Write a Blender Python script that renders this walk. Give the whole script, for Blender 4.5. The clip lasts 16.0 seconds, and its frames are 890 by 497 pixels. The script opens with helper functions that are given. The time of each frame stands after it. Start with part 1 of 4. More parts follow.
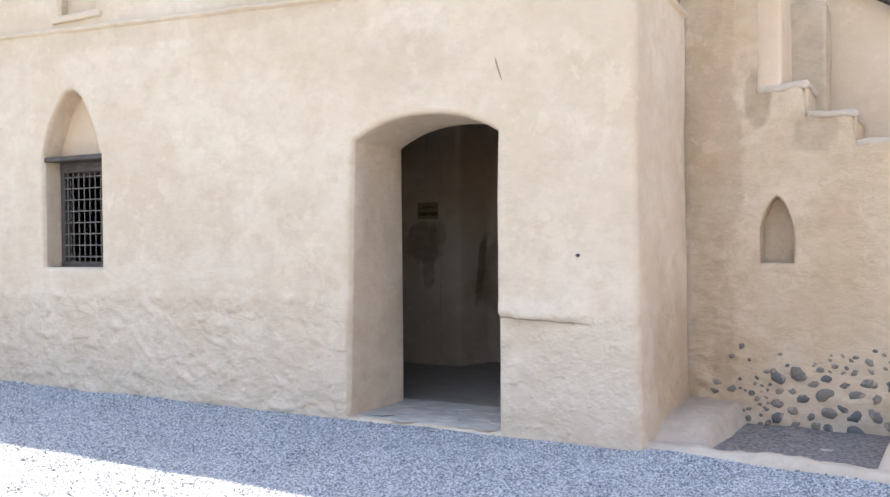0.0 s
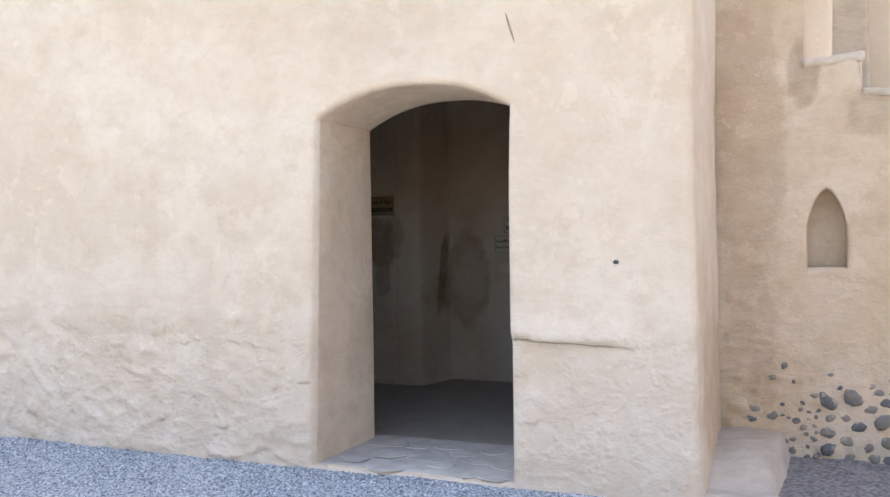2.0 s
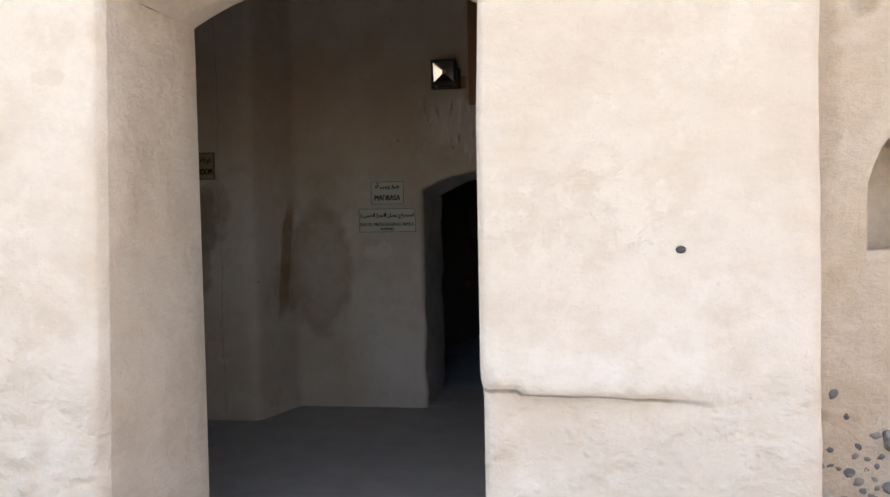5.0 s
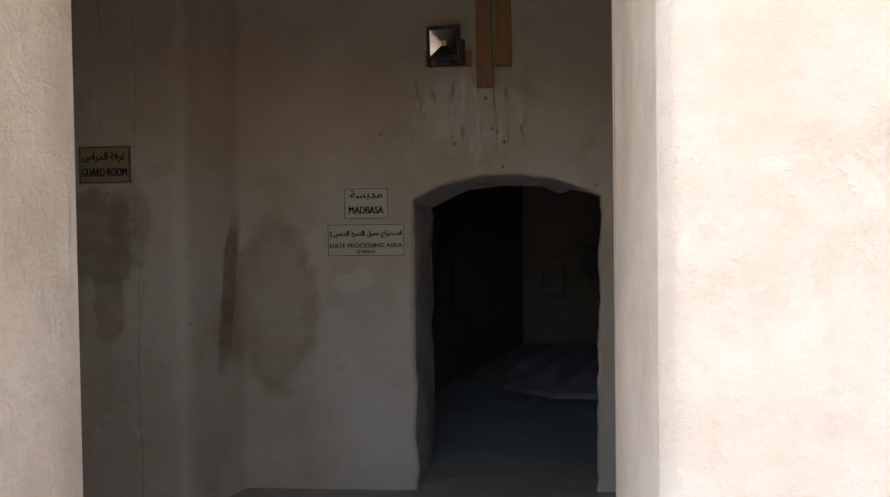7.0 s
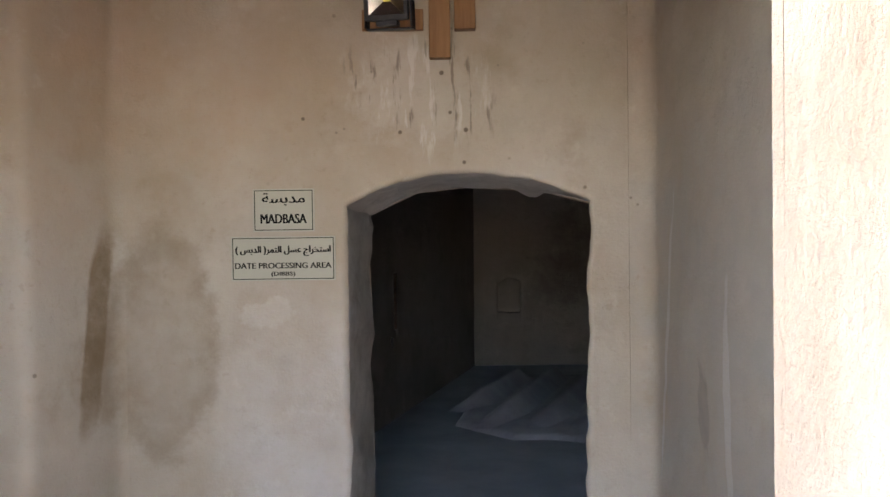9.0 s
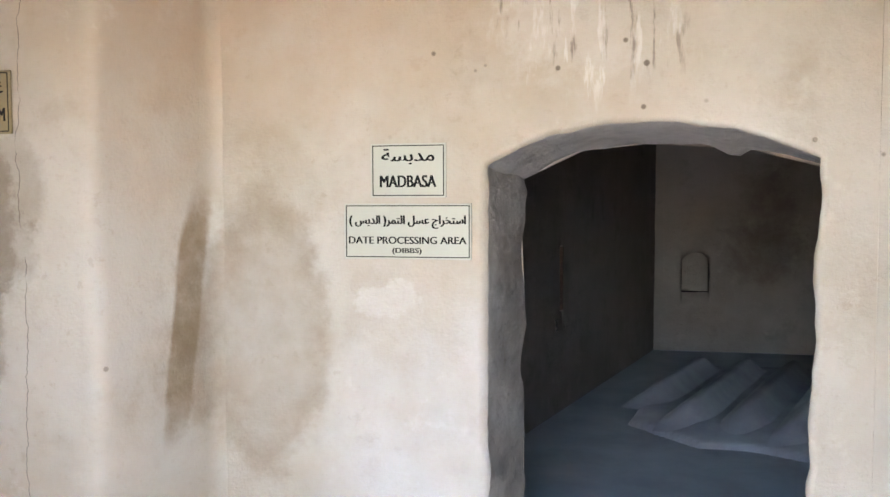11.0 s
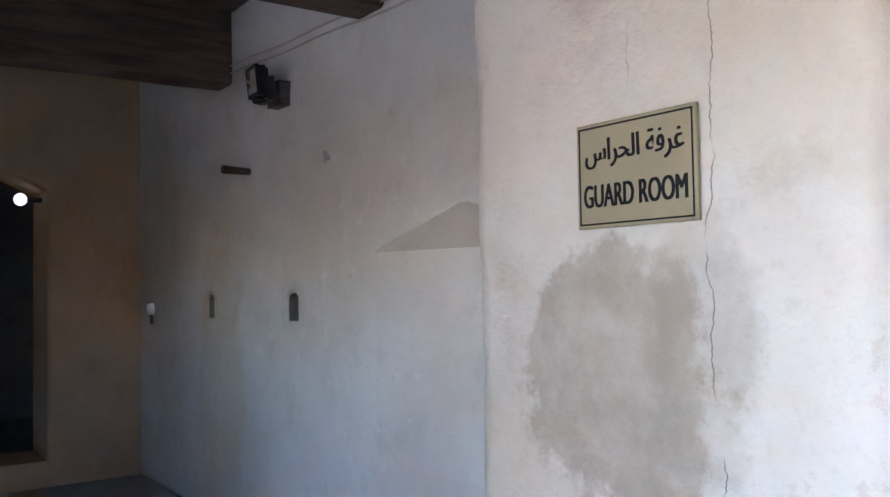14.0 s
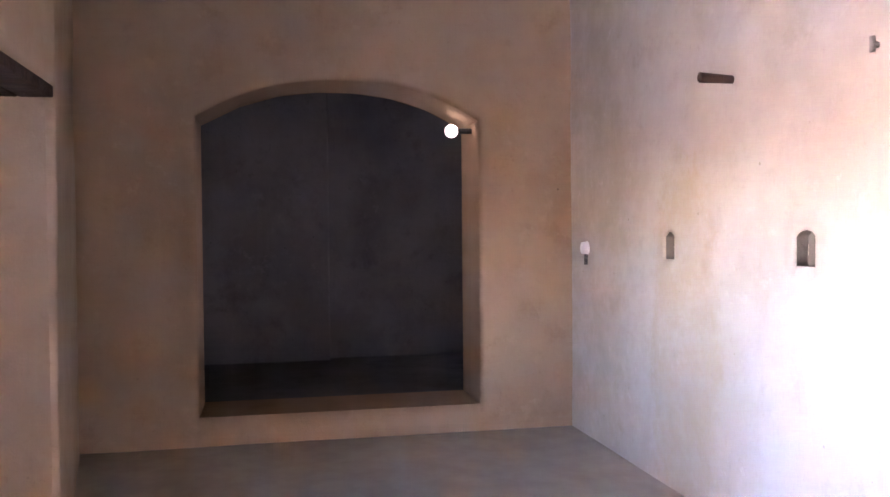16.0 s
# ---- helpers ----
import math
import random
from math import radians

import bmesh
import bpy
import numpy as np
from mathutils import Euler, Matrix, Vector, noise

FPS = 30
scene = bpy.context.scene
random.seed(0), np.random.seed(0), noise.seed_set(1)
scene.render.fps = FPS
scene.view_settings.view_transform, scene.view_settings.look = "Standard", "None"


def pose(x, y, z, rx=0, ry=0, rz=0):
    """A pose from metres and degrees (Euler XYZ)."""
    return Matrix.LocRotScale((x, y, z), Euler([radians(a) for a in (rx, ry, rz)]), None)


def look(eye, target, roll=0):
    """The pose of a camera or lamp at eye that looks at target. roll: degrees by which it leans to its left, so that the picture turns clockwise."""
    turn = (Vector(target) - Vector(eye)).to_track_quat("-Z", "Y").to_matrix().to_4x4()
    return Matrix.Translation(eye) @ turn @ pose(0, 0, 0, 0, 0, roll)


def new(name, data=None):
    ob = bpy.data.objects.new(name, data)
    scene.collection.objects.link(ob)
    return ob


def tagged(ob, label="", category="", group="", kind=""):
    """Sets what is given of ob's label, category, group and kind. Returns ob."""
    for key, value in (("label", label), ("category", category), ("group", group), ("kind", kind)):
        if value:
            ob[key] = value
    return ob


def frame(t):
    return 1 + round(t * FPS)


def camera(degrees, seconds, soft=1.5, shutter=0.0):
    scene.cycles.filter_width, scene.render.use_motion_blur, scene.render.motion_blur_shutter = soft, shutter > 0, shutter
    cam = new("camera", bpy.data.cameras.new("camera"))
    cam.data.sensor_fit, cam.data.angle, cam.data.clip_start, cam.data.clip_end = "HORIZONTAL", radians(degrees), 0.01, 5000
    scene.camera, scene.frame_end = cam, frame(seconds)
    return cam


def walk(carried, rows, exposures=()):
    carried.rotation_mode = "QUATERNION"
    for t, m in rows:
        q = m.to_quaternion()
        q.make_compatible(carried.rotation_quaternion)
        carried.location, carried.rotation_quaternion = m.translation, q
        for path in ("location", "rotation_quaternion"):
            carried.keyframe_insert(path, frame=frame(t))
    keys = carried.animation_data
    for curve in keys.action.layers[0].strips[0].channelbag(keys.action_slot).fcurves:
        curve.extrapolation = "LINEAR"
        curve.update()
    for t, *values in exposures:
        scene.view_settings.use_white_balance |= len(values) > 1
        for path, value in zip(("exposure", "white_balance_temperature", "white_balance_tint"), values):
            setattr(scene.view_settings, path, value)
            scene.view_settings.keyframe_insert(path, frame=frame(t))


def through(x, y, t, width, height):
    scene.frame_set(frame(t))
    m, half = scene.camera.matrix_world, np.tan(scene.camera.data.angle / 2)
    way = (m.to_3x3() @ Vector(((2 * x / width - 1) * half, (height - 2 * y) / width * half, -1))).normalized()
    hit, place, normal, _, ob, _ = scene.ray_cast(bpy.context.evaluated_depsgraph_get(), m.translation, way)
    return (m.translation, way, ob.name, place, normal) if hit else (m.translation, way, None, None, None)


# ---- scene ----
cam = camera(54.6, 16.0)
PATH = [
    (0, (0.947, 0.39, 1.414), (-0.018, 2.142, 1.39), -0.6),
    (0.5, (0.648, 0.633, 1.458), (-0.249, 2.42, 1.417), -1.0),
    (1, (0.359, 0.833, 1.445), (-0.527, 2.626, 1.429), -0.8),
    (1.5, (0.06, 1.008, 1.474), (-0.743, 2.839, 1.428), -0.8),
    (2, (-0.171, 1.271, 1.466), (-0.926, 3.123, 1.427), -0.9),
    (2.5, (-0.395, 1.582, 1.463), (-1.137, 3.439, 1.436), -1.1),
    (3, (-0.651, 1.862, 1.431), (-1.259, 3.768, 1.418), -1.0),
    (3.5, (-0.84, 2.236, 1.449), (-1.406, 4.155, 1.454), -1.0),
    (4, (-1.049, 2.582, 1.427), (-1.579, 4.511, 1.43), -1.1),
    (4.5, (-1.228, 2.907, 1.437), (-1.603, 4.869, 1.331), -1.3),
    (7, (-1.883, 4.692, 1.4), (-2.047, 6.688, 1.349), -0.8),
    (7.5, (-1.955, 5.02, 1.387), (-2.0, 7.017, 1.279), -0.8),
    (8, (-2.015, 5.342, 1.394), (-2.026, 7.341, 1.36), -0.8),
    (10.5, (-1.912, 6.29, 1.472), (-2.176, 8.271, 1.4), -0.3),
    (11, (-1.958, 6.56, 1.433), (-2.394, 8.509, 1.321), -0.2),
    (11.5, (-2.058, 6.792, 1.52), (-2.659, 8.692, 1.344), -0.7),
    (12, (-2.22, 6.958, 1.501), (-3.118, 8.736, 1.32), -2.0),
    (12.5, (-2.311, 7.207, 1.509), (-3.468, 8.837, 1.424), -2.0),
    (13, (-2.517, 7.407, 1.534), (-3.789, 8.95, 1.508), -1.9),
    (13.5, (-2.718, 7.549, 1.544), (-4.152, 8.942, 1.591), -1.5),
    (14, (-2.895, 7.668, 1.542), (-4.522, 8.828, 1.621), -1.0),
    (14.5, (-3.152, 7.651, 1.489), (-4.96, 8.506, 1.528), -0.3),
    (15, (-3.465, 7.597, 1.497), (-5.347, 8.272, 1.444), -0.8),
    (15.5, (-3.744, 7.574, 1.493), (-5.666, 8.116, 1.381), -0.9),
    (16, (-3.994, 7.49, 1.519), (-5.951, 7.898, 1.473), -0.5),
]
EXPOSURES = [
    (0.0, 2.04, 7750, 13), (2.0, 2.14, 7750, 14), (3.5, 2.21, 7850, 14), (4.5, 2.32, 7900, 14), (6.8, 2.66, 8150, 17), (7.5, 2.92, 8150, 16), (8.2, 3.7, 8100, 17),
    (10.3, 5.63, 8150, 18), (11.0, 5.83, 7450, 15), (12.0, 5.93, 6800, 13), (13.0, 5.95, 6150, 11), (14.0, 6.3, 5800, 13), (14.5, 6.68, 5650, 17), (15.0, 7.38, 5800, 22),
    (15.5, 8.05, 6350, 30), (16.0, 8.7, 7050, 40),
]
walk(cam, [(t, look(eye, target, roll)) for t, eye, target, roll in PATH], EXPOSURES)

# ---- world and sun ----
SUN_EL, SUN_AZ = 61.5, -60.0  # degrees above the horizon; the sun stands behind the front wall
world = bpy.data.worlds.new("sky")
scene.world = world
world.use_nodes = True
wn = world.node_tree.nodes
sky = wn.new("ShaderNodeTexSky")
sky.sky_type = "NISHITA"
sky.sun_disc = False
sky.sun_elevation = radians(SUN_EL)
sky.sun_rotation = radians(SUN_AZ)
world.node_tree.links.new(sky.outputs[0], wn["Background"].inputs[0])
wn["Background"].inputs[1].default_value = 0.15
sun_data = bpy.data.lights.new("sun", "SUN")
sun_data.energy, sun_data.angle, sun_data.color = 3.2, radians(0.5), (1.0, 0.95, 0.87)
sun = new("sun", sun_data)
sun_dir = Vector((math.cos(radians(SUN_EL)) * math.sin(radians(SUN_AZ)), math.cos(radians(SUN_EL)) * math.cos(radians(SUN_AZ)), math.sin(radians(SUN_EL))))
sun.matrix_world = look(sun_dir * 40, (0, 0, 0))


# ---- materials ----
def make_material(name, rough=0.9):
    m = bpy.data.materials.new(name)
    m.use_nodes = True
    m.node_tree.nodes["Principled BSDF"].inputs["Roughness"].default_value = rough
    m.node_tree.nodes["Principled BSDF"].inputs["Specular IOR Level"].default_value = 0.25
    return m


class Nodes:
    """A short way to write node trees."""

    def __init__(self, m):
        self.t = m.node_tree
        self.bsdf = self.t.nodes["Principled BSDF"]
        self.pos = self.t.nodes.new("ShaderNodeNewGeometry").outputs["Position"]

    def link(self, a, b):
        self.t.links.new(a, b)

    def put(self, socket, value):
        if isinstance(value, (int, float, tuple)):
            socket.default_value = value
        else:
            self.link(value, socket)

    def noise(self, scale, detail=4.0, rough=0.55, vector=None, distort=0.0):
        n = self.t.nodes.new("ShaderNodeTexNoise")
        self.link(vector if vector is not None else self.pos, n.inputs["Vector"])
        n.inputs["Scale"].default_value, n.inputs["Detail"].default_value = scale, detail
        n.inputs["Roughness"].default_value, n.inputs["Distortion"].default_value = rough, distort
        return n.outputs["Fac"]

    def cells(self, scale, feature="F1", vector=None, rand=1.0):
        n = self.t.nodes.new("ShaderNodeTexVoronoi")
        n.feature = feature
        self.link(vector if vector is not None else self.pos, n.inputs["Vector"])
        n.inputs["Scale"].default_value = scale
        n.inputs["Randomness"].default_value = rand
        return n

    def math(self, op, a, b=0.0, c=0.0):
        n = self.t.nodes.new("ShaderNodeMath")
        n.operation = op
        for s, v in zip(n.inputs, (a, b, c)):
            self.put(s, v)
        return n.outputs[0]

    def ramp(self, fac, lo, hi, a=0.0, b=1.0):
        n = self.t.nodes.new("ShaderNodeMapRange")
        n.interpolation_type = "SMOOTHSTEP"
        for s, v in zip(n.inputs, (fac, lo, hi, a, b)):
            self.put(s, v)
        return n.outputs[0]

    def mix(self, fac, a, b, blend="MIX"):
        n = self.t.nodes.new("ShaderNodeMix")
        n.data_type, n.blend_type = "RGBA", blend
        self.put(n.inputs[0], fac)
        for s, v in ((n.inputs[6], a), (n.inputs[7], b)):
            self.put(s, (*v, 1.0) if isinstance(v, tuple) else v)
        return n.outputs[2]

    def xyz(self, v=None):
        n = self.t.nodes.new("ShaderNodeSeparateXYZ")
        self.link(v if v is not None else self.pos, n.inputs[0])
        return n.outputs

    def scaled(self, sx, sy, sz):
        n = self.t.nodes.new("ShaderNodeVectorMath")
        n.operation = "MULTIPLY"
        self.link(self.pos, n.inputs[0])
        n.inputs[1].default_value = (sx, sy, sz)
        return n.outputs[0]

    def bump(self, height, strength=0.4, distance=0.01, normal=None):
        n = self.t.nodes.new("ShaderNodeBump")
        n.inputs["Strength"].default_value, n.inputs["Distance"].default_value = strength, distance
        self.link(height, n.inputs["Height"])
        if normal is not None:
            self.link(normal, n.inputs["Normal"])
        return n.outputs[0]

    def done(self, colour, normal=None, rough=None):
        self.put(self.bsdf.inputs["Base Color"], (*colour, 1.0) if isinstance(colour, tuple) else colour)
        if normal is not None:
            self.link(normal, self.bsdf.inputs["Normal"])
        if rough is not None:
            self.put(self.bsdf.inputs["Roughness"], rough)

    def blot(self, a, b, wide, high, axis=0, edge=0.35, wobble=0.5, scale=9.0, shear=0.0, power=2):
        """A stain or painted shade: 1 inside a ragged ellipse round (a, b) on a wall, 0 outside."""
        p = self.xyz()
        run = self.math("MULTIPLY", self.math("SUBTRACT", p[2], b), shear)
        da = self.math("DIVIDE", self.math("SUBTRACT", self.math("SUBTRACT", p[axis], a), run), wide)
        db = self.math("DIVIDE", self.math("SUBTRACT", p[2], b), high)
        da, db = (self.math("POWER", self.math("ABSOLUTE", q), power) for q in (da, db))
        r = self.math("POWER", self.math("ADD", da, db), 1.0 / power)
        r = self.math("ADD", r, self.math("MULTIPLY", self.math("SUBTRACT", self.noise(scale * 0.55, 9, 0.68), 0.5), wobble * 2.2))
        return self.ramp(r, 1.0 + edge / 2, 1.0 - edge / 2)

    def fissure(self, a, lo, hi, width=0.0024, axis=0, wander=0.12):
        """A hair crack that runs up a wall near a, from lo to hi."""
        p = self.xyz()
        n = self.math("ADD", self.math("MULTIPLY", self.math("SUBTRACT", self.noise(2.2, 6, 0.7, self.scaled(0.2, 0.2, 1)), 0.5), wander), a)
        d = self.math("ABSOLUTE", self.math("SUBTRACT", p[axis], n))
        line = self.ramp(d, width, width * 0.35)
        span = self.math("MULTIPLY", self.ramp(p[2], lo, lo + 0.1), self.ramp(p[2], hi, hi - 0.1))
        return self.math("MULTIPLY", self.math("MULTIPLY", line, span), self.ramp(self.noise(7, 3), 0.36, 0.5))


def plaster(name, base, light, dark, stains_and_shade=(), cracks_and_shadow=(), rough_low=None, grain=1.0):
    """Lime plaster: two colours in clouds, fine grain, pits and worn patches."""
    m = make_material(name, 0.93)
    k = Nodes(m)
    clouds = k.ramp(k.noise(1.1, 6, 0.6), 0.34, 0.66)
    colour = k.mix(clouds, base, light)
    colour = k.mix(k.math("MULTIPLY", k.ramp(k.noise(3.7, 8, 0.65), 0.52, 0.75), 0.55), colour, dark)
    run = k.noise(5.0, 5, 0.6, k.scaled(1, 1, 0.12))
    colour = k.mix(k.math("MULTIPLY", k.ramp(run, 0.5, 0.8), 0.35), colour, light)
    colour = k.mix(k.math("MULTIPLY", k.ramp(k.noise(60, 4, 0.6), 0.55, 0.8), 0.25), colour, dark)
    scuff = k.math("MULTIPLY", k.ramp(k.noise(21, 7, 0.7), 0.57, 0.66), k.ramp(k.noise(2.1, 4, 0.6), 0.45, 0.62))
    colour = k.mix(k.math("MULTIPLY", scuff, 0.3 if grain < 1.5 else 0.16), colour, tuple(v * 0.95 for v in dark))
    wash = k.math("MULTIPLY", k.ramp(k.noise(9, 7, 0.66), 0.55, 0.68), k.ramp(k.noise(1.6, 4, 0.6), 0.42, 0.6))
    colour = k.mix(k.math("MULTIPLY", wash, 0.5), colour, tuple(min(0.8, v * 1.1) for v in light))
    pits = k.ramp(k.cells(5.5).outputs["Distance"], 0.055, 0.03)
    pits = k.math("MULTIPLY", pits, k.ramp(k.noise(1.7, 2), 0.5, 0.62))
    colour = k.mix(k.math("MULTIPLY", pits, 0.6 if grain < 1.5 else 0.18), colour, tuple(v * 0.45 for v in dark))
    if rough_low:
        z = k.xyz()[2]
        edge = k.math("ADD", z, k.math("MULTIPLY", k.math("SUBTRACT", k.noise(2.5, 4), 0.5), 0.22))
        low = k.ramp(edge, rough_low + 0.05, rough_low - 0.07)
        grey = k.mix(k.ramp(k.noise(6, 6, 0.65), 0.35, 0.65), tuple(v * 0.92 for v in base), light)
        colour = k.mix(k.math("MULTIPLY", low, 0.35), colour, grey)
        chips = k.math("MULTIPLY", low, k.ramp(k.cells(9).outputs["Distance"], 0.09, 0.05))
        chips = k.math("MULTIPLY", chips, k.ramp(k.noise(3, 3), 0.46, 0.6))
        colour = k.mix(k.math("MULTIPLY", chips, 0.15), colour, (0.2, 0.18, 0.16))
    for stain in stains_and_shade:
        fac, tone = stain(k)
        colour = k.mix(fac, colour, tone)
    for crack in cracks_and_shadow:
        colour = k.mix(k.math("MULTIPLY", crack(k), 0.7), colour, (0.06, 0.045, 0.035))
    height = k.math("ADD", k.noise(14, 8, 0.62), k.math("MULTIPLY", k.noise(90, 4, 0.6), 0.35))
    height = k.math("SUBTRACT", height, k.math("MULTIPLY", pits, 0.6 if grain < 1.5 else 0.2))
    if grain > 1.5:
        trowel = k.noise(5.5, 10, 0.72, k.scaled(1.0, 1.0, 1.5), 0.15)
        flakes = k.ramp(k.noise(3.6, 10, 0.66, None, 0.2), 0.53, 0.57)
        spots = k.math("MULTIPLY", flakes, k.ramp(k.noise(1.3, 3), 0.42, 0.6))
        height = k.math("ADD", k.math("MULTIPLY", height, 0.55), k.math("ADD", k.math("MULTIPLY", trowel, 0.9), k.math("MULTIPLY", spots, 0.09)))
        colour = k.mix(k.ramp(trowel, 0.34, 0.6, 0.34, 0.0), colour, dark)
        colour = k.mix(k.math("MULTIPLY", spots, 0.28), colour, tuple(min(0.8, v * 1.12) for v in light))
    height = k.math("SUBTRACT", height, k.math("MULTIPLY", scuff, 0.35 if grain < 1.5 else 0.05))
    if rough_low:
        height = k.math("ADD", height, k.math("MULTIPLY", k.math("MULTIPLY", low, k.ramp(k.noise(5.3, 3), 0.4, 0.55)), k.math("MULTIPLY", k.noise(13, 8, 0.6, k.scaled(0.8, 0.8, 1.5), 0.2), 1.1)))
    k.done(colour, k.bump(height, 0.45 * grain, 0.02), k.ramp(k.noise(8, 3), 0.3, 0.7, 0.86, 0.98))
    return m


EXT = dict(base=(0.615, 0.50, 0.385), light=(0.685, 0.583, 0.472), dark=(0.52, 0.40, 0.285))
# Darker than EXT: part of the rooms' lower light is put into this colour.
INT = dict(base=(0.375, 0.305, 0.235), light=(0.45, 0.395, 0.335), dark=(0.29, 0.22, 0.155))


def stain_or_shade(tone, strength, *args, **kw):
    """A stain, or shade put into the colour, that is uneven inside as well as at its edge."""
    def lay(k):
        inside = k.ramp(k.noise(7.0, 7, 0.65), 0.3, 0.68, 0.5, 1.0)
        return k.math("MULTIPLY", k.math("MULTIPLY", k.blot(*args, **kw), inside), strength * 1.2), tone
    return lay


def lip_shadow(k):
    """The thin shadow line under the plaster ledge beside the door, painted in dark."""
    p = k.xyz()
    line = k.math("ADD", k.math("MULTIPLY", p[0], -0.05), 0.855 - 0.05 * 1.67)
    line = k.math("ADD", line, k.math("MULTIPLY", k.math("SUBTRACT", k.noise(6, 4), 0.5), 0.03))
    gap = k.ramp(k.math("ABSOLUTE", k.math("SUBTRACT", p[2], line)), 0.011, 0.002)
    span = k.math("MULTIPLY", k.ramp(p[0], -1.75, -1.66), k.ramp(p[0], -0.9, -1.15))
    return k.math("MULTIPLY", k.math("MULTIPLY", gap, span), k.ramp(k.noise(9, 3), 0.25, 0.5, 0.4, 0.9))


BROWN = (0.185, 0.122, 0.07)
mat_front = plaster("plaster_front", **EXT, rough_low=0.93, grain=2.0,
                    stains_and_shade=[stain_or_shade((0.48, 0.38, 0.29), 0.3, -2.45, 2.75, 0.45, 0.24, edge=0.9, wobble=1.0, scale=14), stain_or_shade((0.50, 0.38, 0.27), 0.35, -4.5, 0.9, 1.3, 0.10),
                            stain_or_shade((0.50, 0.38, 0.26), 0.35, -3.1, 1.88, 0.06, 0.03, wobble=0.9, scale=30), stain_or_shade((0.54, 0.42, 0.32), 0.4, -4.6, 3.3, 1.8, 0.12),
                            stain_or_shade((0.50, 0.37, 0.25), 0.6, 6.85, 0.45, 0.62, 0.52, axis=1, edge=0.3, wobble=0.4)],
                    cracks_and_shadow=[lip_shadow, lambda k: k.blot(-1.645, 2.6, 0.007, 0.085, wobble=0.2, shear=-0.3)])
mat_reveal = plaster("plaster_reveal", (0.595, 0.475, 0.355), (0.665, 0.56, 0.45), (0.48, 0.365, 0.265), grain=1.55)
mat_side = plaster("plaster_side", (0.60, 0.46, 0.335), (0.68, 0.55, 0.43), (0.50, 0.36, 0.25))
mat_rough = plaster("plaster_stair_wall", (0.58, 0.445, 0.31), (0.66, 0.54, 0.42), (0.45, 0.33, 0.22), grain=2.4,
                    stains_and_shade=[stain_or_shade((0.36, 0.27, 0.19), 0.7, -0.12, 2.45, 0.1, 0.22), stain_or_shade((0.36, 0.28, 0.2), 0.55, 0.28, 2.17, 0.16, 0.16),
                            stain_or_shade((0.40, 0.29, 0.2), 0.5, -0.45, 1.9, 0.2, 1.6, wobble=0.7)])
# stains that run round the corner between the pier and the press wall
CORNER = [stain_or_shade(BROWN, 0.5, -3.17, 1.0, 0.235, 0.47, edge=0.3, wobble=0.45), stain_or_shade(INT["light"], 0.25, -3.15, 0.93, 0.14, 0.32, edge=0.8),
          stain_or_shade((0.40, 0.275, 0.18), 0.4, -3.0, 2.2, 0.5, 0.5, edge=0.9), stain_or_shade((0.30, 0.24, 0.165), 0.3, -3.1, 1.5, 0.22, 0.16, edge=0.8, wobble=0.9)]
mat_madbasa = plaster("plaster_press_wall", **INT, grain=0.6, stains_and_shade=CORNER + [
    stain_or_shade((0.52, 0.48, 0.44), 0.35, -2.73, 1.12, 0.1, 0.06, wobble=1.0, scale=20), stain_or_shade((0.52, 0.48, 0.43), 0.45, -2.13, 2.0, 0.24, 0.17, edge=0.8, wobble=1.0, scale=24),
    stain_or_shade((0.30, 0.26, 0.18), 0.4, -1.6, 2.3, 0.5, 0.45, edge=0.9), stain_or_shade((0.27, 0.23, 0.16), 0.3, -2.6, 2.5, 0.6, 0.35, edge=0.9),
    stain_or_shade((0.50, 0.47, 0.45), 0.4, -2.6, 0.55, 0.3, 0.6, edge=0.9),
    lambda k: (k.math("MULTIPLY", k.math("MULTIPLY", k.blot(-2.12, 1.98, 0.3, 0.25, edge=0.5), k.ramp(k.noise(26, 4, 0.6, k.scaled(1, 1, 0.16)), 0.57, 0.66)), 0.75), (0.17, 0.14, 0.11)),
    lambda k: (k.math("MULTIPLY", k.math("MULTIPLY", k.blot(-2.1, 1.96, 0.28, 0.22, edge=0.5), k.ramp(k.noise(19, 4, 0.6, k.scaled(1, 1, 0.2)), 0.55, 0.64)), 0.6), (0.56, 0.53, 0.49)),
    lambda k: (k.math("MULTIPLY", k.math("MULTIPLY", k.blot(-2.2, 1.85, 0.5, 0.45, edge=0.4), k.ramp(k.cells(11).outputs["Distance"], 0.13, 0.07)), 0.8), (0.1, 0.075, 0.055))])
mat_guard = plaster("plaster_guard_wall", **INT, grain=0.6, stains_and_shade=CORNER + [
    stain_or_shade((0.205, 0.16, 0.115), 0.7, -3.95, 1.37, 0.23, 0.24, edge=0.22, wobble=0.75, scale=13), stain_or_shade((0.205, 0.16, 0.115), 0.55, -3.88, 1.06, 0.08, 0.2, edge=0.3, wobble=0.75),
    stain_or_shade((0.205, 0.16, 0.115), 0.45, -3.76, 1.42, 0.1, 0.22, edge=0.5, wobble=0.9), stain_or_shade((0.195, 0.135, 0.08), 0.8, 9.1, 1.07, 0.055, 0.37, axis=1, edge=0.35, wobble=0.25, shear=0.17, power=4),
    stain_or_shade((0.44, 0.31, 0.21), 0.3, 9.0, 1.9, 0.2, 0.6, axis=1, edge=0.8)],
    cracks_and_shadow=[lambda k: k.fissure(-3.73, 0.0, 3.0, 0.0019), lambda k: k.fissure(-3.9, 1.85, 3.0, 0.002)])
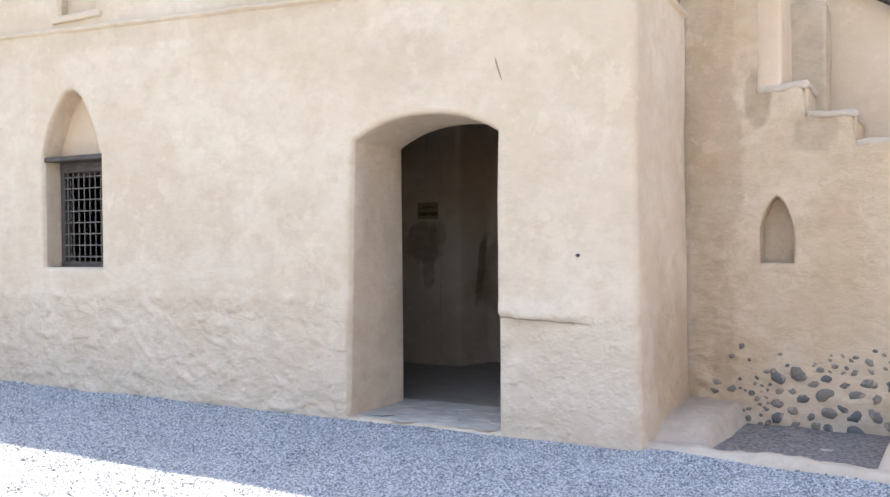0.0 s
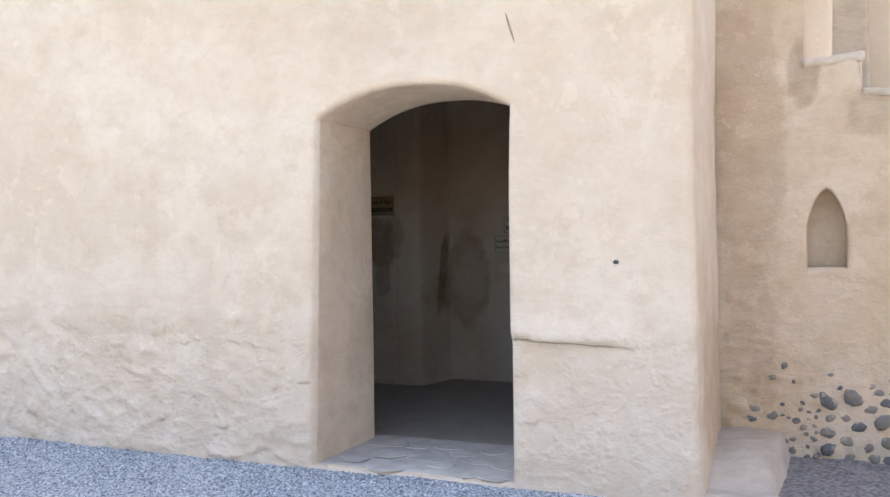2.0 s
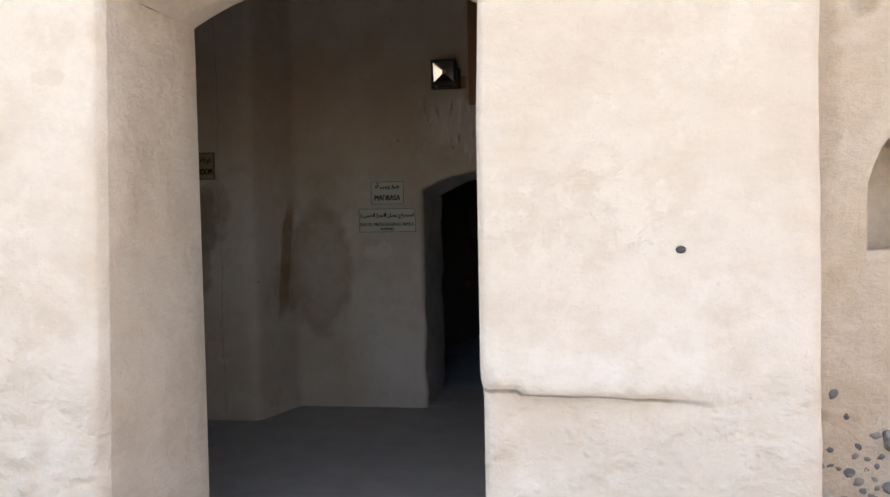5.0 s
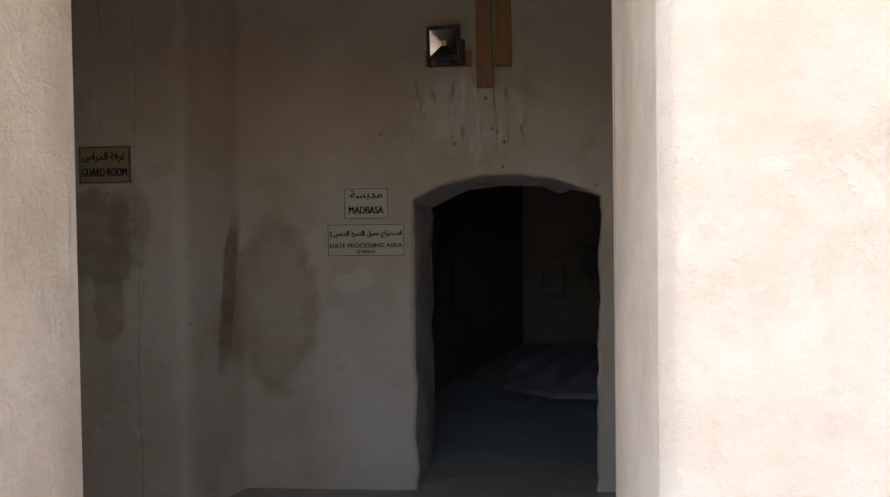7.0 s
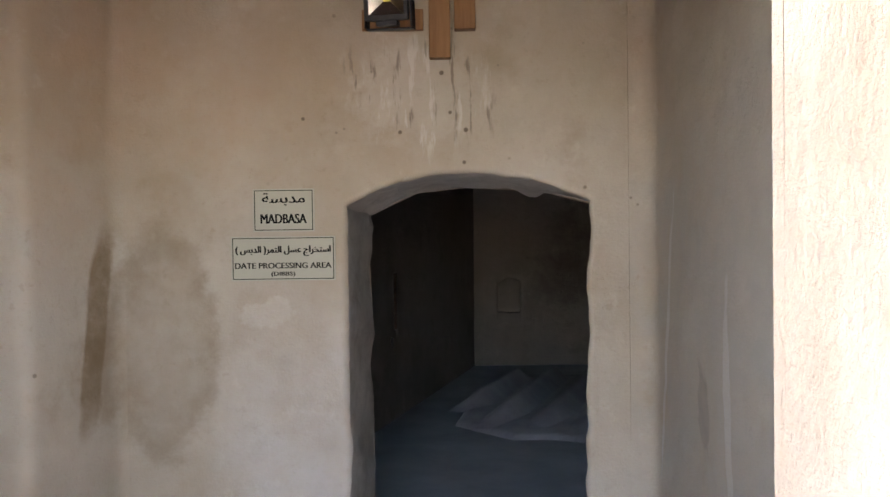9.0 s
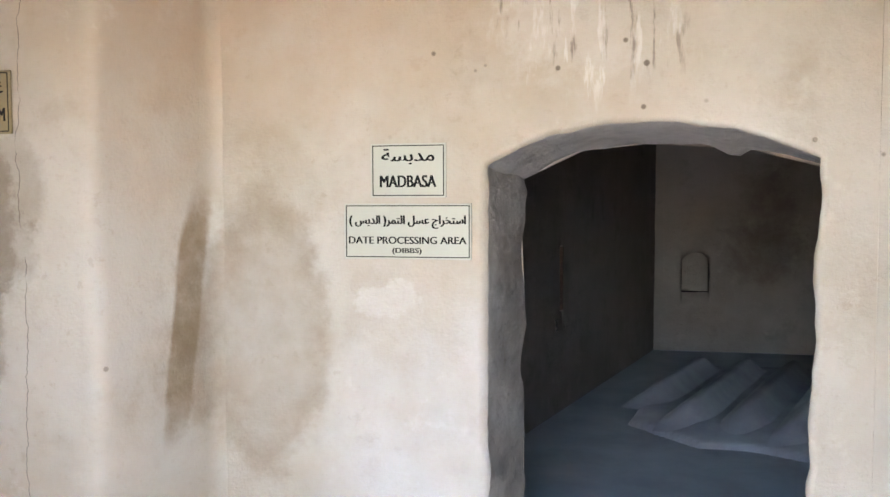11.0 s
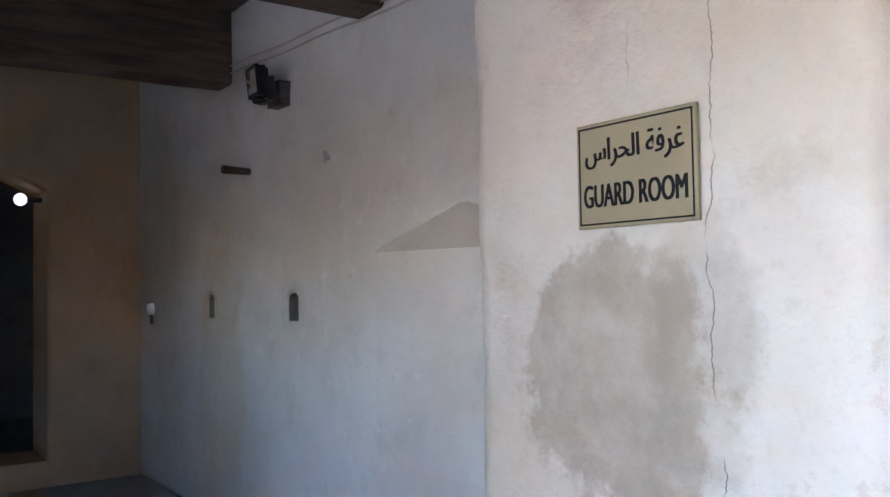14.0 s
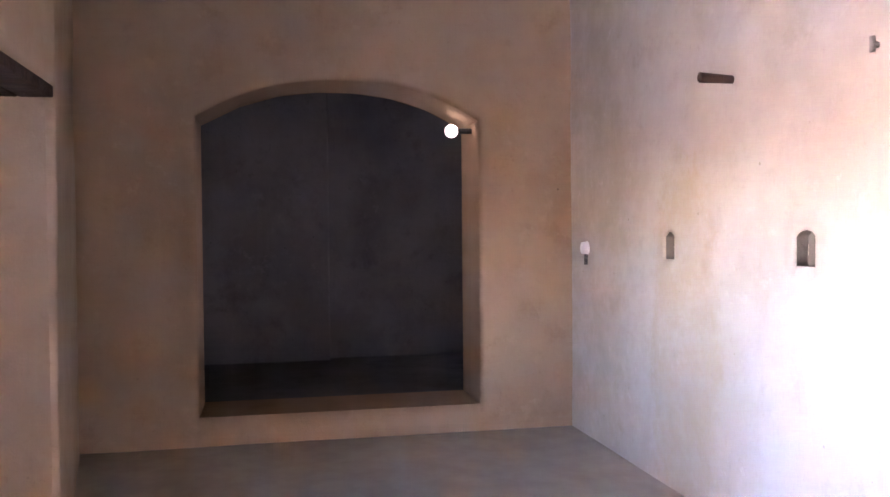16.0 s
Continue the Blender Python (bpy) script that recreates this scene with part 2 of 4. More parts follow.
mat_right = plaster("plaster_passage_side", **INT, grain=0.6, stains_and_shade=[
    stain_or_shade((0.36, 0.335, 0.30), 0.75, 7.7, 1.2, 1.45, 2.4, axis=1, edge=0.3, wobble=0.3), stain_or_shade((0.50, 0.48, 0.46), 0.55, 9.0, 1.0, 0.022, 0.5, axis=1, wobble=0.5, shear=-0.2),
    stain_or_shade((0.22, 0.2, 0.18), 0.6, 8.5, 0.85, 0.06, 0.13, axis=1, wobble=0.9, scale=16), stain_or_shade((0.50, 0.48, 0.46), 0.5, 8.25, 0.9, 0.03, 0.4, axis=1, wobble=0.8),
    stain_or_shade((0.30, 0.24, 0.17), 0.5, 8.5, 2.4, 0.7, 0.5, axis=1, edge=0.9)])
mat_inner = plaster("plaster_inner", **INT, grain=0.6)
mat_niche_wall = plaster("plaster_guard_room", (0.49, 0.43, 0.36), (0.57, 0.525, 0.47), (0.40, 0.34, 0.27), grain=0.5, stains_and_shade=[
    # The second patch paints the shade of the far corner into the colour.
    stain_or_shade((0.46, 0.345, 0.215), 0.5, -8.45, 0.8, 0.4, 1.1), stain_or_shade((0.33, 0.28, 0.225), 0.4, -9.8, 1.3, 0.8, 2.5, edge=0.9), stain_or_shade((0.36, 0.31, 0.26), 0.25, -7.34, 1.42, 0.15, 0.13, edge=0.3, wobble=0.3, power=5), stain_or_shade((0.40, 0.35, 0.29), 0.3, -7.6, 2.0, 0.5, 0.35, edge=0.9), stain_or_shade((0.42, 0.38, 0.33), 0.35, -7.34, 1.42, 0.16, 0.15)])
mat_panel = plaster("plaster_recess", (0.482, 0.42, 0.35), (0.555, 0.505, 0.447), (0.392, 0.332, 0.265), grain=0.5)
# Brown plaster, darkened further to put the dim far end into its colour.
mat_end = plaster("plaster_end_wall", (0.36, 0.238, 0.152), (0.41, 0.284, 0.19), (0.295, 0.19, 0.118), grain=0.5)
# Date store plaster, darkened in colour to carry the room's shade.
mat_dim = plaster("plaster_date_store_shaded", (0.185, 0.167, 0.15), (0.235, 0.216, 0.198), (0.13, 0.114, 0.098), stains_and_shade=[stain_or_shade((0.1, 0.085, 0.07), 0.6, -0.85, 0.95, 0.3, 0.3, edge=0.8, wobble=0.9), stain_or_shade((0.1, 0.085, 0.07), 0.55, -0.75, 1.35, 0.22, 0.35, edge=0.9, wobble=0.9)])
# Darker brown plaster: the downward-facing hood's shade is put into its colour.
mat_hood = plaster("shaded_hood", (0.375, 0.315, 0.25), (0.44, 0.38, 0.31), (0.29, 0.235, 0.18), grain=1.0)
mat_pier = plaster("weathered_pier", (0.46, 0.375, 0.285), (0.55, 0.46, 0.36), (0.33, 0.26, 0.19), grain=1.6)
# Near-black plaster copy: the store's lack of light is put into the colour.
mat_store = plaster("plaster_unlit_store", (0.13, 0.127, 0.132), (0.185, 0.18, 0.19), (0.08, 0.075, 0.072))
mat_jamb = plaster("streaked_grey_jamb", (0.40, 0.37, 0.34), (0.50, 0.47, 0.44), (0.22, 0.195, 0.17), grain=2.2)
mat_grey = plaster("weathered_grey_plaster", (0.33, 0.30, 0.275), (0.44, 0.405, 0.37), (0.2, 0.175, 0.15), grain=2.0)
# Dark plaster inside the peg holes stands in for their shade.
mat_hole = plaster("shaded_peg_hole", (0.135, 0.115, 0.096), (0.17, 0.147, 0.125), (0.09, 0.076, 0.062), grain=1.2)
# Brown kept dark so that less light bounces onto the end wall.
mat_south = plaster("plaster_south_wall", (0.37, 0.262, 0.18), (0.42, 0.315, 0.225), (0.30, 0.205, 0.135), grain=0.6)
mat_far = plaster("plaster_courtyard", (0.60, 0.48, 0.36), (0.67, 0.56, 0.45), (0.50, 0.38, 0.28))


def simple(name, a, b, scale=12.0, rough=0.6, metal=0.0, bump=0.2, stretch=None):
    m = make_material(name, rough)
    k = Nodes(m)
    v = k.scaled(*stretch) if stretch else None
    n = k.noise(scale, 6, 0.6, v)
    k.done(k.mix(k.ramp(n, 0.3, 0.7), a, b), k.bump(k.noise(scale * 4, 5, 0.6, v), bump, 0.006), k.ramp(k.noise(scale * 0.7, 3), 0.3, 0.7, max(rough - 0.1, 0.03), min(rough + 0.1, 1)))
    k.bsdf.inputs["Metallic"].default_value = metal
    return m


mat_gravel = make_material("gravel_bed", 0.95)
k = Nodes(mat_gravel)
gc = k.cells(110)
tone = k.mix(k.ramp(k.xyz(gc.outputs["Color"])[0], 0.0, 1.0), (0.13, 0.155, 0.185), (0.62, 0.66, 0.70))
tone = k.mix(k.ramp(k.noise(0.9, 5), 0.5, 0.75, 0.0, 0.5), tone, (0.40, 0.36, 0.31))
k.done(tone, k.bump(gc.outputs["Distance"], 0.8, 0.012))
mat_stone_chip = make_material("gravel_chip", 0.9)
k = Nodes(mat_stone_chip)
rnd = k.t.nodes.new("ShaderNodeNewGeometry").outputs["Random Per Island"]
k.done(k.mix(rnd, (0.12, 0.145, 0.18), (0.70, 0.73, 0.76)), k.bump(k.noise(150, 3), 0.3, 0.003))
mat_floor = simple("worn_screed", (0.35, 0.305, 0.265), (0.395, 0.35, 0.305), 5.0, 0.85, bump=0.2)
mat_press_floor = simple("smooth_press_floor", (0.29, 0.315, 0.365), (0.38, 0.405, 0.455), 2.5, 0.7, bump=0.25)
mat_threshold = simple("worn_threshold", (0.42, 0.39, 0.36), (0.58, 0.54, 0.49), 6.0, 0.85, bump=0.6)
mat_bed = simple("dark_press_bed", (0.23, 0.245, 0.285), (0.31, 0.33, 0.375), 4.0, 0.75, bump=0.3)
mat_kerb = plaster("plaster_kerb", (0.52, 0.435, 0.35), (0.62, 0.535, 0.45), (0.37, 0.295, 0.225), grain=2.2)
mat_unseen_ground = simple("unseen_ground_dark", (0.165, 0.155, 0.145), (0.235, 0.225, 0.21), 3.0, 0.95, bump=0.6)
mat_pit = simple("earthy_gravel", (0.13, 0.12, 0.13), (0.36, 0.33, 0.31), 34.0, 0.95, bump=1.0)
mat_wood_dark = simple("dark_beam_wood", (0.05, 0.03, 0.022), (0.10, 0.062, 0.042), 7.0, 0.75, stretch=(4, 0.4, 4), bump=0.5)
mat_wood_frame = simple("dark_window_wood", (0.055, 0.045, 0.042), (0.10, 0.085, 0.08), 9.0, 0.6, stretch=(1, 1, 4))
mat_shutter = simple("dark_hatch_wood", (0.03, 0.019, 0.017), (0.05, 0.032, 0.028), 9.0, 0.6, stretch=(5, 5, 0.6))
mat_board = simple("brown_board", (0.185, 0.09, 0.038), (0.25, 0.13, 0.058), 6.0, 0.5, stretch=(6, 6, 0.5))
mat_iron = simple("dark_iron", (0.05, 0.048, 0.05), (0.12, 0.115, 0.115), 30.0, 0.45, 0.8)
mat_grille = simple("dusty_iron", (0.12, 0.112, 0.11), (0.2, 0.19, 0.18), 30.0, 0.6, 0.3)
mat_black = simple("black_lamp_housing", (0.018, 0.018, 0.02), (0.03, 0.03, 0.032), 30.0, 0.45)
mat_chrome = simple("lamp_reflector", (0.8, 0.8, 0.8), (0.85, 0.85, 0.85), 5.0, 0.22, 1.0, bump=0.02)
mat_led = simple("led_chip", (0.75, 0.6, 0.12), (0.8, 0.66, 0.18), 60.0, 0.5)
mat_sign_white = simple("sign_ivory", (0.385, 0.365, 0.30), (0.415, 0.395, 0.33), 4.0, 0.6, bump=0.02)
mat_sign_tan = simple("sign_tan", (0.2, 0.158, 0.092), (0.225, 0.18, 0.107), 4.0, 0.6, bump=0.02)
mat_ink = simple("sign_ink", (0.008, 0.008, 0.008), (0.014, 0.014, 0.014), 8.0, 0.85, bump=0.02)
mat_ink.node_tree.nodes["Principled BSDF"].inputs["Specular IOR Level"].default_value = 0.04
mat_white_box = simple("white_plastic", (0.66, 0.66, 0.64), (0.72, 0.72, 0.70), 5.0, 0.4, bump=0.03)
mat_cobble = make_material("cobble", 0.85)
k = Nodes(mat_cobble)
info = k.t.nodes.new("ShaderNodeObjectInfo").outputs["Random"]
cob = k.mix(info, (0.11, 0.115, 0.125), (0.27, 0.235, 0.2))
cob = k.mix(k.ramp(k.noise(18, 6), 0.5, 0.72, 0, 0.8), cob, (0.48, 0.385, 0.29))
k.done(cob, k.bump(k.noise(45, 6), 0.6, 0.008))
mat_bulb = make_material("lamp_glow", 0.3)
k = Nodes(mat_bulb)
k.done((0.9, 0.9, 0.88))
k.bsdf.inputs["Emission Color"].default_value = (1.0, 0.97, 0.92, 1)
k.bsdf.inputs["Emission Strength"].default_value = 0.022
mat_glass = make_material("lamp_glass", 0.05)
mat_glass.node_tree.nodes["Principled BSDF"].inputs["Transmission Weight"].default_value = 1.0


# ---- helpers for meshes ----
def part(name, bm, material, parent=None, label="", smooth=False):
    me = bpy.data.meshes.new(name)
    bm.to_mesh(me)
    bm.free()
    me.materials.append(material)
    if smooth:
        for p in me.polygons:
            p.use_smooth = True
    ob = new(name, me)
    ob.parent = parent
    if label:
        tagged(ob, label)
    return ob


def thing(name, label, category, where=(0, 0, 0), turn=(0, 0, 0), kind="", group=""):
    ob = new(name)
    ob.empty_display_size = 0.05
    ob.matrix_world = pose(*where, *turn)
    return tagged(ob, label, category, group, kind)


def box(x0, x1, y0, y1, z0, z1, bevel=0.0, segments=2, bm=None):
    made = bmesh.new()
    bmesh.ops.create_cube(made, size=1, matrix=Matrix.LocRotScale(((x0 + x1) / 2, (y0 + y1) / 2, (z0 + z1) / 2), None, (abs(x1 - x0), abs(y1 - y0), abs(z1 - z0))))
    if bevel:
        bmesh.ops.bevel(made, geom=made.edges[:], offset=bevel, segments=segments, affect="EDGES", profile=0.5)
    if bm is None:
        return made
    me = bpy.data.meshes.new("tmp")
    made.to_mesh(me)
    made.free()
    bm.from_mesh(me)
    bpy.data.meshes.remove(me)
    return bm


def structure(name, bm, material, label, category, smooth=True):
    return tagged(part(name, bm, material, None, "", smooth), label, category, kind="structure")


def grid_faces(bm, pts):
    """pts[i][j] -> a sheet of quads."""
    vs = [[bm.verts.new(p) for p in row] for row in pts]
    for i in range(len(vs) - 1):
        for j in range(len(vs[0]) - 1):
            bm.faces.new((vs[i][j], vs[i + 1][j], vs[i + 1][j + 1], vs[i][j + 1]))


def uneven(p, amp=1.0):
    """How far hand-laid plaster swells at a place, in metres."""
    v = Vector(p)
    return amp * (0.011 * noise.noise(v * 1.3) + 0.006 * noise.noise(v * 3.6 + Vector((3, 1, 7))) + 0.0022 * noise.noise(v * 11.0))


def rubble(p):
    """Lumps of field stone under thin plaster."""
    v = Vector((p[0] * 8.5, p[1] * 8.5, p[2] * 12.0))
    lump = max(0.0, noise.noise(v + 0.6 * noise.noise_vector(v * 0.6))) * 0.034 + abs(noise.noise(v * 2.3 + Vector((5, 1, 3)))) * 0.007
    return lump


class Opening:
    """A hole in a wall: u0..u1 along it, from the sill up to the springing, then an arch that rises so far.
    kind: round (a flat segment), point (an ogive) or flat."""

    def __init__(self, u0, u1, sill, spring, rise=0.0, kind="round", through=True, deep=0.0, plain=False):
        self.deep, self.plain = deep, plain
        self.u0, self.u1, self.sill, self.spring, self.rise, self.kind, self.through = u0, u1, sill, spring, rise, kind, through

    def top(self, u):
        s = min(1.0, abs(2 * (u - self.u0) / (self.u1 - self.u0) - 1))
        if self.kind == "round":
            return self.spring + self.rise * (1 - s * s * s ** 0.3) if s else self.spring + self.rise
        if self.kind == "point":
            return self.spring + self.rise * (1 - s ** 1.75) ** 0.8 * (1 - 0.0 * s)
        return self.spring + self.rise * (1 - s)

    def gap(self, u, z):
        """The distance of a place on the wall to the hole's edge."""
        du = max(self.u0 - u, 0.0, u - self.u1)
        dz = max(self.sill - z, 0.0, z - self.top(min(max(u, self.u0), self.u1)))
        return math.hypot(du, dz)


def wall(name, material, label, to_world, u0, u1, height, depth, holes=(), cell=0.05, base=0.0, edge=0.035, swell=uneven, reveal_mat=None,
         lower=None, back=True, back_cell=0.3, top_at=None):
    """A wall with real thickness and holes through it. to_world(u, z, d) gives the place d metres behind the wall's face."""
    holes = sorted(holes, key=lambda h: h.u0)
    zc = max([h.spring + h.rise for h in holes], default=base + 0.5 * (height - base)) + 0.12
    zc = min(zc, height - 0.05)

    def breaks(h):
        return [base, h.sill, h.spring, zc, height]

    stations = []
    if not holes:
        b = [base, base + 0.3, base + 0.6, zc, height]
        stations = [(u0, b, None), (u1, b, None)]
    else:
        stations.append((u0, breaks(holes[0]), None))
        for h in holes:
            stations.append((h.u0, breaks(h), h))
            stations.append((h.u1, breaks(h), None))
        stations.append((u1, breaks(holes[-1]), None))

    def sheet(bm, step, d0, sign, soft):
        counts = [max(1, math.ceil((max(s[1][n + 1] - s[1][n] for s in stations)) / step)) for n in range(4)]
        for (ua, ba, h), (ub, bb, _) in zip(stations, stations[1:]):
            if ub - ua < 1e-6:
                continue
            n = max(1, math.ceil((ub - ua) / step))
            us = [i / n for i in range(n + 1)]
            if soft and n > 3:
                us = sorted(set(us + [0.35 * edge / (ub - ua), 1.1 * edge / (ub - ua), 1 - 0.35 * edge / (ub - ua), 1 - 1.1 * edge / (ub - ua)]))
            for band in range(4):
                if h is not None and band == 1:
                    continue
                rows = []
                for f in us:
                    u = ua + f * (ub - ua)
                    lo = ba[band] + f * (bb[band] - ba[band])
                    hi = ba[band + 1] + f * (bb[band + 1] - ba[band + 1])
                    if h is not None and band == 2:
                        lo = h.top(u)
                    row = []
                    for j in range(counts[band] + 1):
                        q = j / counts[band]
                        q = q ** 1.5 if band == 2 else q
                        z = lo + (hi - lo) * q
                        if top_at and band == 3:
                            z = lo + (min(hi, top_at(u)) - lo) * q
                        d = d0
                        if soft:
                            w = to_world(u, z, 0)
                            near = min((g.gap(u, z) for g in holes), default=9)
                            d = -swell(w) * min(1.0, near / 0.05)
                            if near < edge:
                                d += edge - math.sqrt(max(0.0, edge * edge - (edge - near) ** 2))
                        row.append(to_world(u, z, d))
                    rows.append(row)
                grid_faces(bm, rows)

    bm = bmesh.new()
    sheet(bm, cell, 0.0, 1, True)
    if back:
        for h in holes:
            if not h.through:
                raise ValueError("a blind hole wants back=False")
        sheet(bm, back_cell, depth, -1, False)
        for a, b, d in ((u0, u0, 1), (u1, u1, 1)):
            grid_faces(bm, [[to_world(a, base, 0), to_world(a, height, 0)], [to_world(a, base, depth), to_world(a, height, depth)]])
        grid_faces(bm, [[to_world(u0, height, 0), to_world(u1, height, 0)], [to_world(u0, height, depth), to_world(u1, height, depth)]])
    bmesh.ops.remove_doubles(bm, verts=bm.verts[:], dist=0.0004)
    bmesh.ops.recalc_face_normals(bm, faces=bm.faces[:])
    ob = structure(name, bm, material, label, "wall")
    for h in holes:
        if h.plain:
            continue
        rv = bmesh.new()
        deep = h.deep or depth
        nd = max(2, math.ceil((deep - edge) / cell))
        ds = [edge + (deep - edge) * i / nd for i in range(nd + 1)]
        nu = max(6, math.ceil((h.u1 - h.u0) / cell))
        us = [h.u0 + (h.u1 - h.u0) * i / nu for i in range(nu + 1)]
        us = sorted(set(us + [h.u0 + 0.35 * edge, h.u0 + 1.1 * edge, h.u1 - 0.35 * edge, h.u1 - 1.1 * edge]))
        nz = max(2, math.ceil((h.spring - h.sill) / cell))
        zs = [h.sill + (h.spring - h.sill) * i / nz for i in range(nz + 1)]

        def ease(d):
            return min(1.0, (d - edge) / 0.1) * min(1.0, (deep - d) / 0.1 + (0 if h.through else 0))

        grid_faces(rv, [[to_world(h.u0 + 0.8 * ease(d) * swell(to_world(h.u0, z, d)), z, d) for d in ds] for z in zs])
        grid_faces(rv, [[to_world(h.u1 - 0.8 * ease(d) * swell(to_world(h.u1, z, d)), z, d) for d in ds] for z in zs])
        grid_faces(rv, [[to_world(u, h.top(u) - 0.8 * ease(d) * swell(to_world(u, h.top(u), d)), d) for d in ds] for u in us])
        grid_faces(rv, [[to_world(u, h.sill + 0.5 * ease(d) * uneven(to_world(u, h.sill, d)), d) for d in ds] for u in us])
        if not h.through:
            rows = []
            for u in us:
                rows.append([to_world(u, h.sill + (h.top(u) - h.sill) * j / 12, deep + 0.004 * noise.noise(Vector((u * 4, j * 0.5, 3)))) for j in range(13)])
            grid_faces(rv, rows)
        bmesh.ops.remove_doubles(rv, verts=rv.verts[:], dist=0.0004)
        bmesh.ops.recalc_face_normals(rv, faces=rv.faces[:])
        part("reveal", rv, reveal_mat or material, ob, "", True)
    return ob


FRONT, PRESS, GUARD, NORTH, END, STAIR = 5.9, 9.22, 8.77, 9.78, -10.24, 7.25
TALL = 6.1


def along_x(y):
    return lambda u, z, d: (u, y + d, z)


def door_lean(u, z, d):
    """How far the door's jambs stray sideways: one leans out at its foot on the outside, the other bulges above the ledge."""
    far = -0.067 * max(0.0, min(1.0, 1 - z / 2.17)) * math.exp(-(((u + 2.9) / 0.45) ** 2)) * max(0.0, min(1.0, 1 - d / 0.72))
    step = max(0.0, min(1.0, (z - 0.84) / 0.05)) * max(0.0, min(1.0, (2.1 - z) / 0.4))
    return far + (-0.015 * step - 0.003 * (1 - step)) * math.exp(-(((u + 1.667) / 0.15) ** 2)) * (1.0 if z < 2.1 else 0.0) * max(0.0, min(1.0, 1 - d / 0.72))


def front_line(u, z, d):
    """The front runs along x, turns a soft corner at the gatehouse block and goes back beside it. The door's jamb leans out at its foot."""
    r, u_bend = 0.055, -0.715
    flare = 0.03 * max(0.0, 1 - max(z, 0.0) / 0.9) ** 2
    lean = door_lean(u, z, d)
    bend = r * math.pi / 2
    t = u - u_bend
    if t <= 0:
        return (u + lean + flare * max(0.0, 1 + t / 0.3), FRONT + d - 0.3 * flare, z)
    if t < bend:
        a = t / r
        return (u_bend + (r - d) * math.sin(a) + flare, FRONT + r - (r - d) * math.cos(a) - 0.3 * flare * (1 - t / bend), z)
    return (u_bend + r - d + flare, FRONT + r + t - bend, z)


def course_at(u):
    return 3.49 - 0.046 * (u + 7.2)


def front_swell(p):
    v = Vector(p)
    if p[1] > FRONT + 0.04 and p[0] < -0.8:
        return uneven(p, 1.8)
    low = max(0.0, min(1.0, (0.97 + 0.06 * noise.noise(v * 2.2) - p[2]) / 0.05))
    right = p[0] > -1.68
    lump = rubble((p[0] + 0.05 * noise.noise(v * 4), p[1], p[2] + 0.05 * noise.noise(v * 5 + Vector((4, 0, 0))))) * (0.3 if right else 1.0) * (0.75 + 1.5 * abs(noise.noise(v * 3.1)))
    over_door = math.exp(-(((p[0] + 2.45) / 0.5) ** 2) - ((p[2] - 2.75) / 0.26) ** 2)
    lip = 0.0
    if -1.72 < p[0] < -0.9 and p[1] < 6.0:
        zl = 0.865 - 0.05 * (p[0] + 1.67) + 0.012 * noise.noise(v * 5)
        fade = max(0.0, min(1.0, (-0.92 - p[0]) / 0.25))
        lip = fade * (0.042 * math.exp(-((p[2] - zl - 0.01) / 0.07) ** 2) if p[2] > zl else -0.016)
    if right:
        low = 0.25 * max(0.0, min(1.0, (0.8 - p[2]) / 0.1))
    return uneven(p, 1.3) + low * (0.008 + lump) + over_door * 0.9 * rubble((p[0] * 1.2, p[1], p[2] * 1.2)) + lip


# ---- the building ----
door = Opening(-2.9, -1.667, 0.03, 2.17, 0.165)
window = Opening(-6.59, -5.76, 1.17, 2.23, 0.64, "point", deep=0.33)
front = wall("wall_front", mat_front, "cream lime plaster front wall with rubble foot in shade", front_line, -13.2, 0.62, 3.62, 0.72,
             [window, door], 0.026, -0.15, 0.045, front_swell, mat_reveal, back=False, top_at=course_at)
upper_window = Opening(-6.36, -5.84, 3.62, 4.6, 0.0, "flat")
wall("wall_front_upper", mat_front, "cream plaster upper storey of the front", lambda u, z, d: front_line(u, z, d + 0.045), -13.2, 0.62, TALL, 0.6,
     [upper_window], 0.07, 3.0, 0.03, uneven, mat_reveal, back=False)
tb = bmesh.new()
rows = []
for i in range(420):
    u = -13.2 + 13.8 * i / 419
    z = course_at(u)
    w = 0.012 * noise.noise(Vector((u * 2.1, 0, 0)))
    sw = front_swell(front_line(u, z, 0))
    rows.append([front_line(u, z - 0.03, 0.004 - sw), front_line(u, z - 0.012 + w, -0.028 - sw), front_line(u, z + 0.006 + w, -0.03 - sw), front_line(u, z + 0.022 + w, 0.0), front_line(u, z + 0.03 + w, 0.075)])
grid_faces(tb, rows)
structure("trim", tb, mat_front, "rounded plaster string course on the front", "trim")

INNER = 6.62
bay = Opening(-7.9, -4.95, 0.04, 2.13, 0.0, "flat", deep=0.42)
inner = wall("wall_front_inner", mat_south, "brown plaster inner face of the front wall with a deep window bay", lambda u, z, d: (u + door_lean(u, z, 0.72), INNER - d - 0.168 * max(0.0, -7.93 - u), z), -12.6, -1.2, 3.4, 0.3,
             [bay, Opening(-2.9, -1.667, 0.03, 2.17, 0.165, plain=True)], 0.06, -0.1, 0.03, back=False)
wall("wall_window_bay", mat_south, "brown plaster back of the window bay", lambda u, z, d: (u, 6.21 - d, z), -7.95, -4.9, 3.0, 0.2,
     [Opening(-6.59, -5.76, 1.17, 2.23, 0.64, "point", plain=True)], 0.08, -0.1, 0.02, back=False)
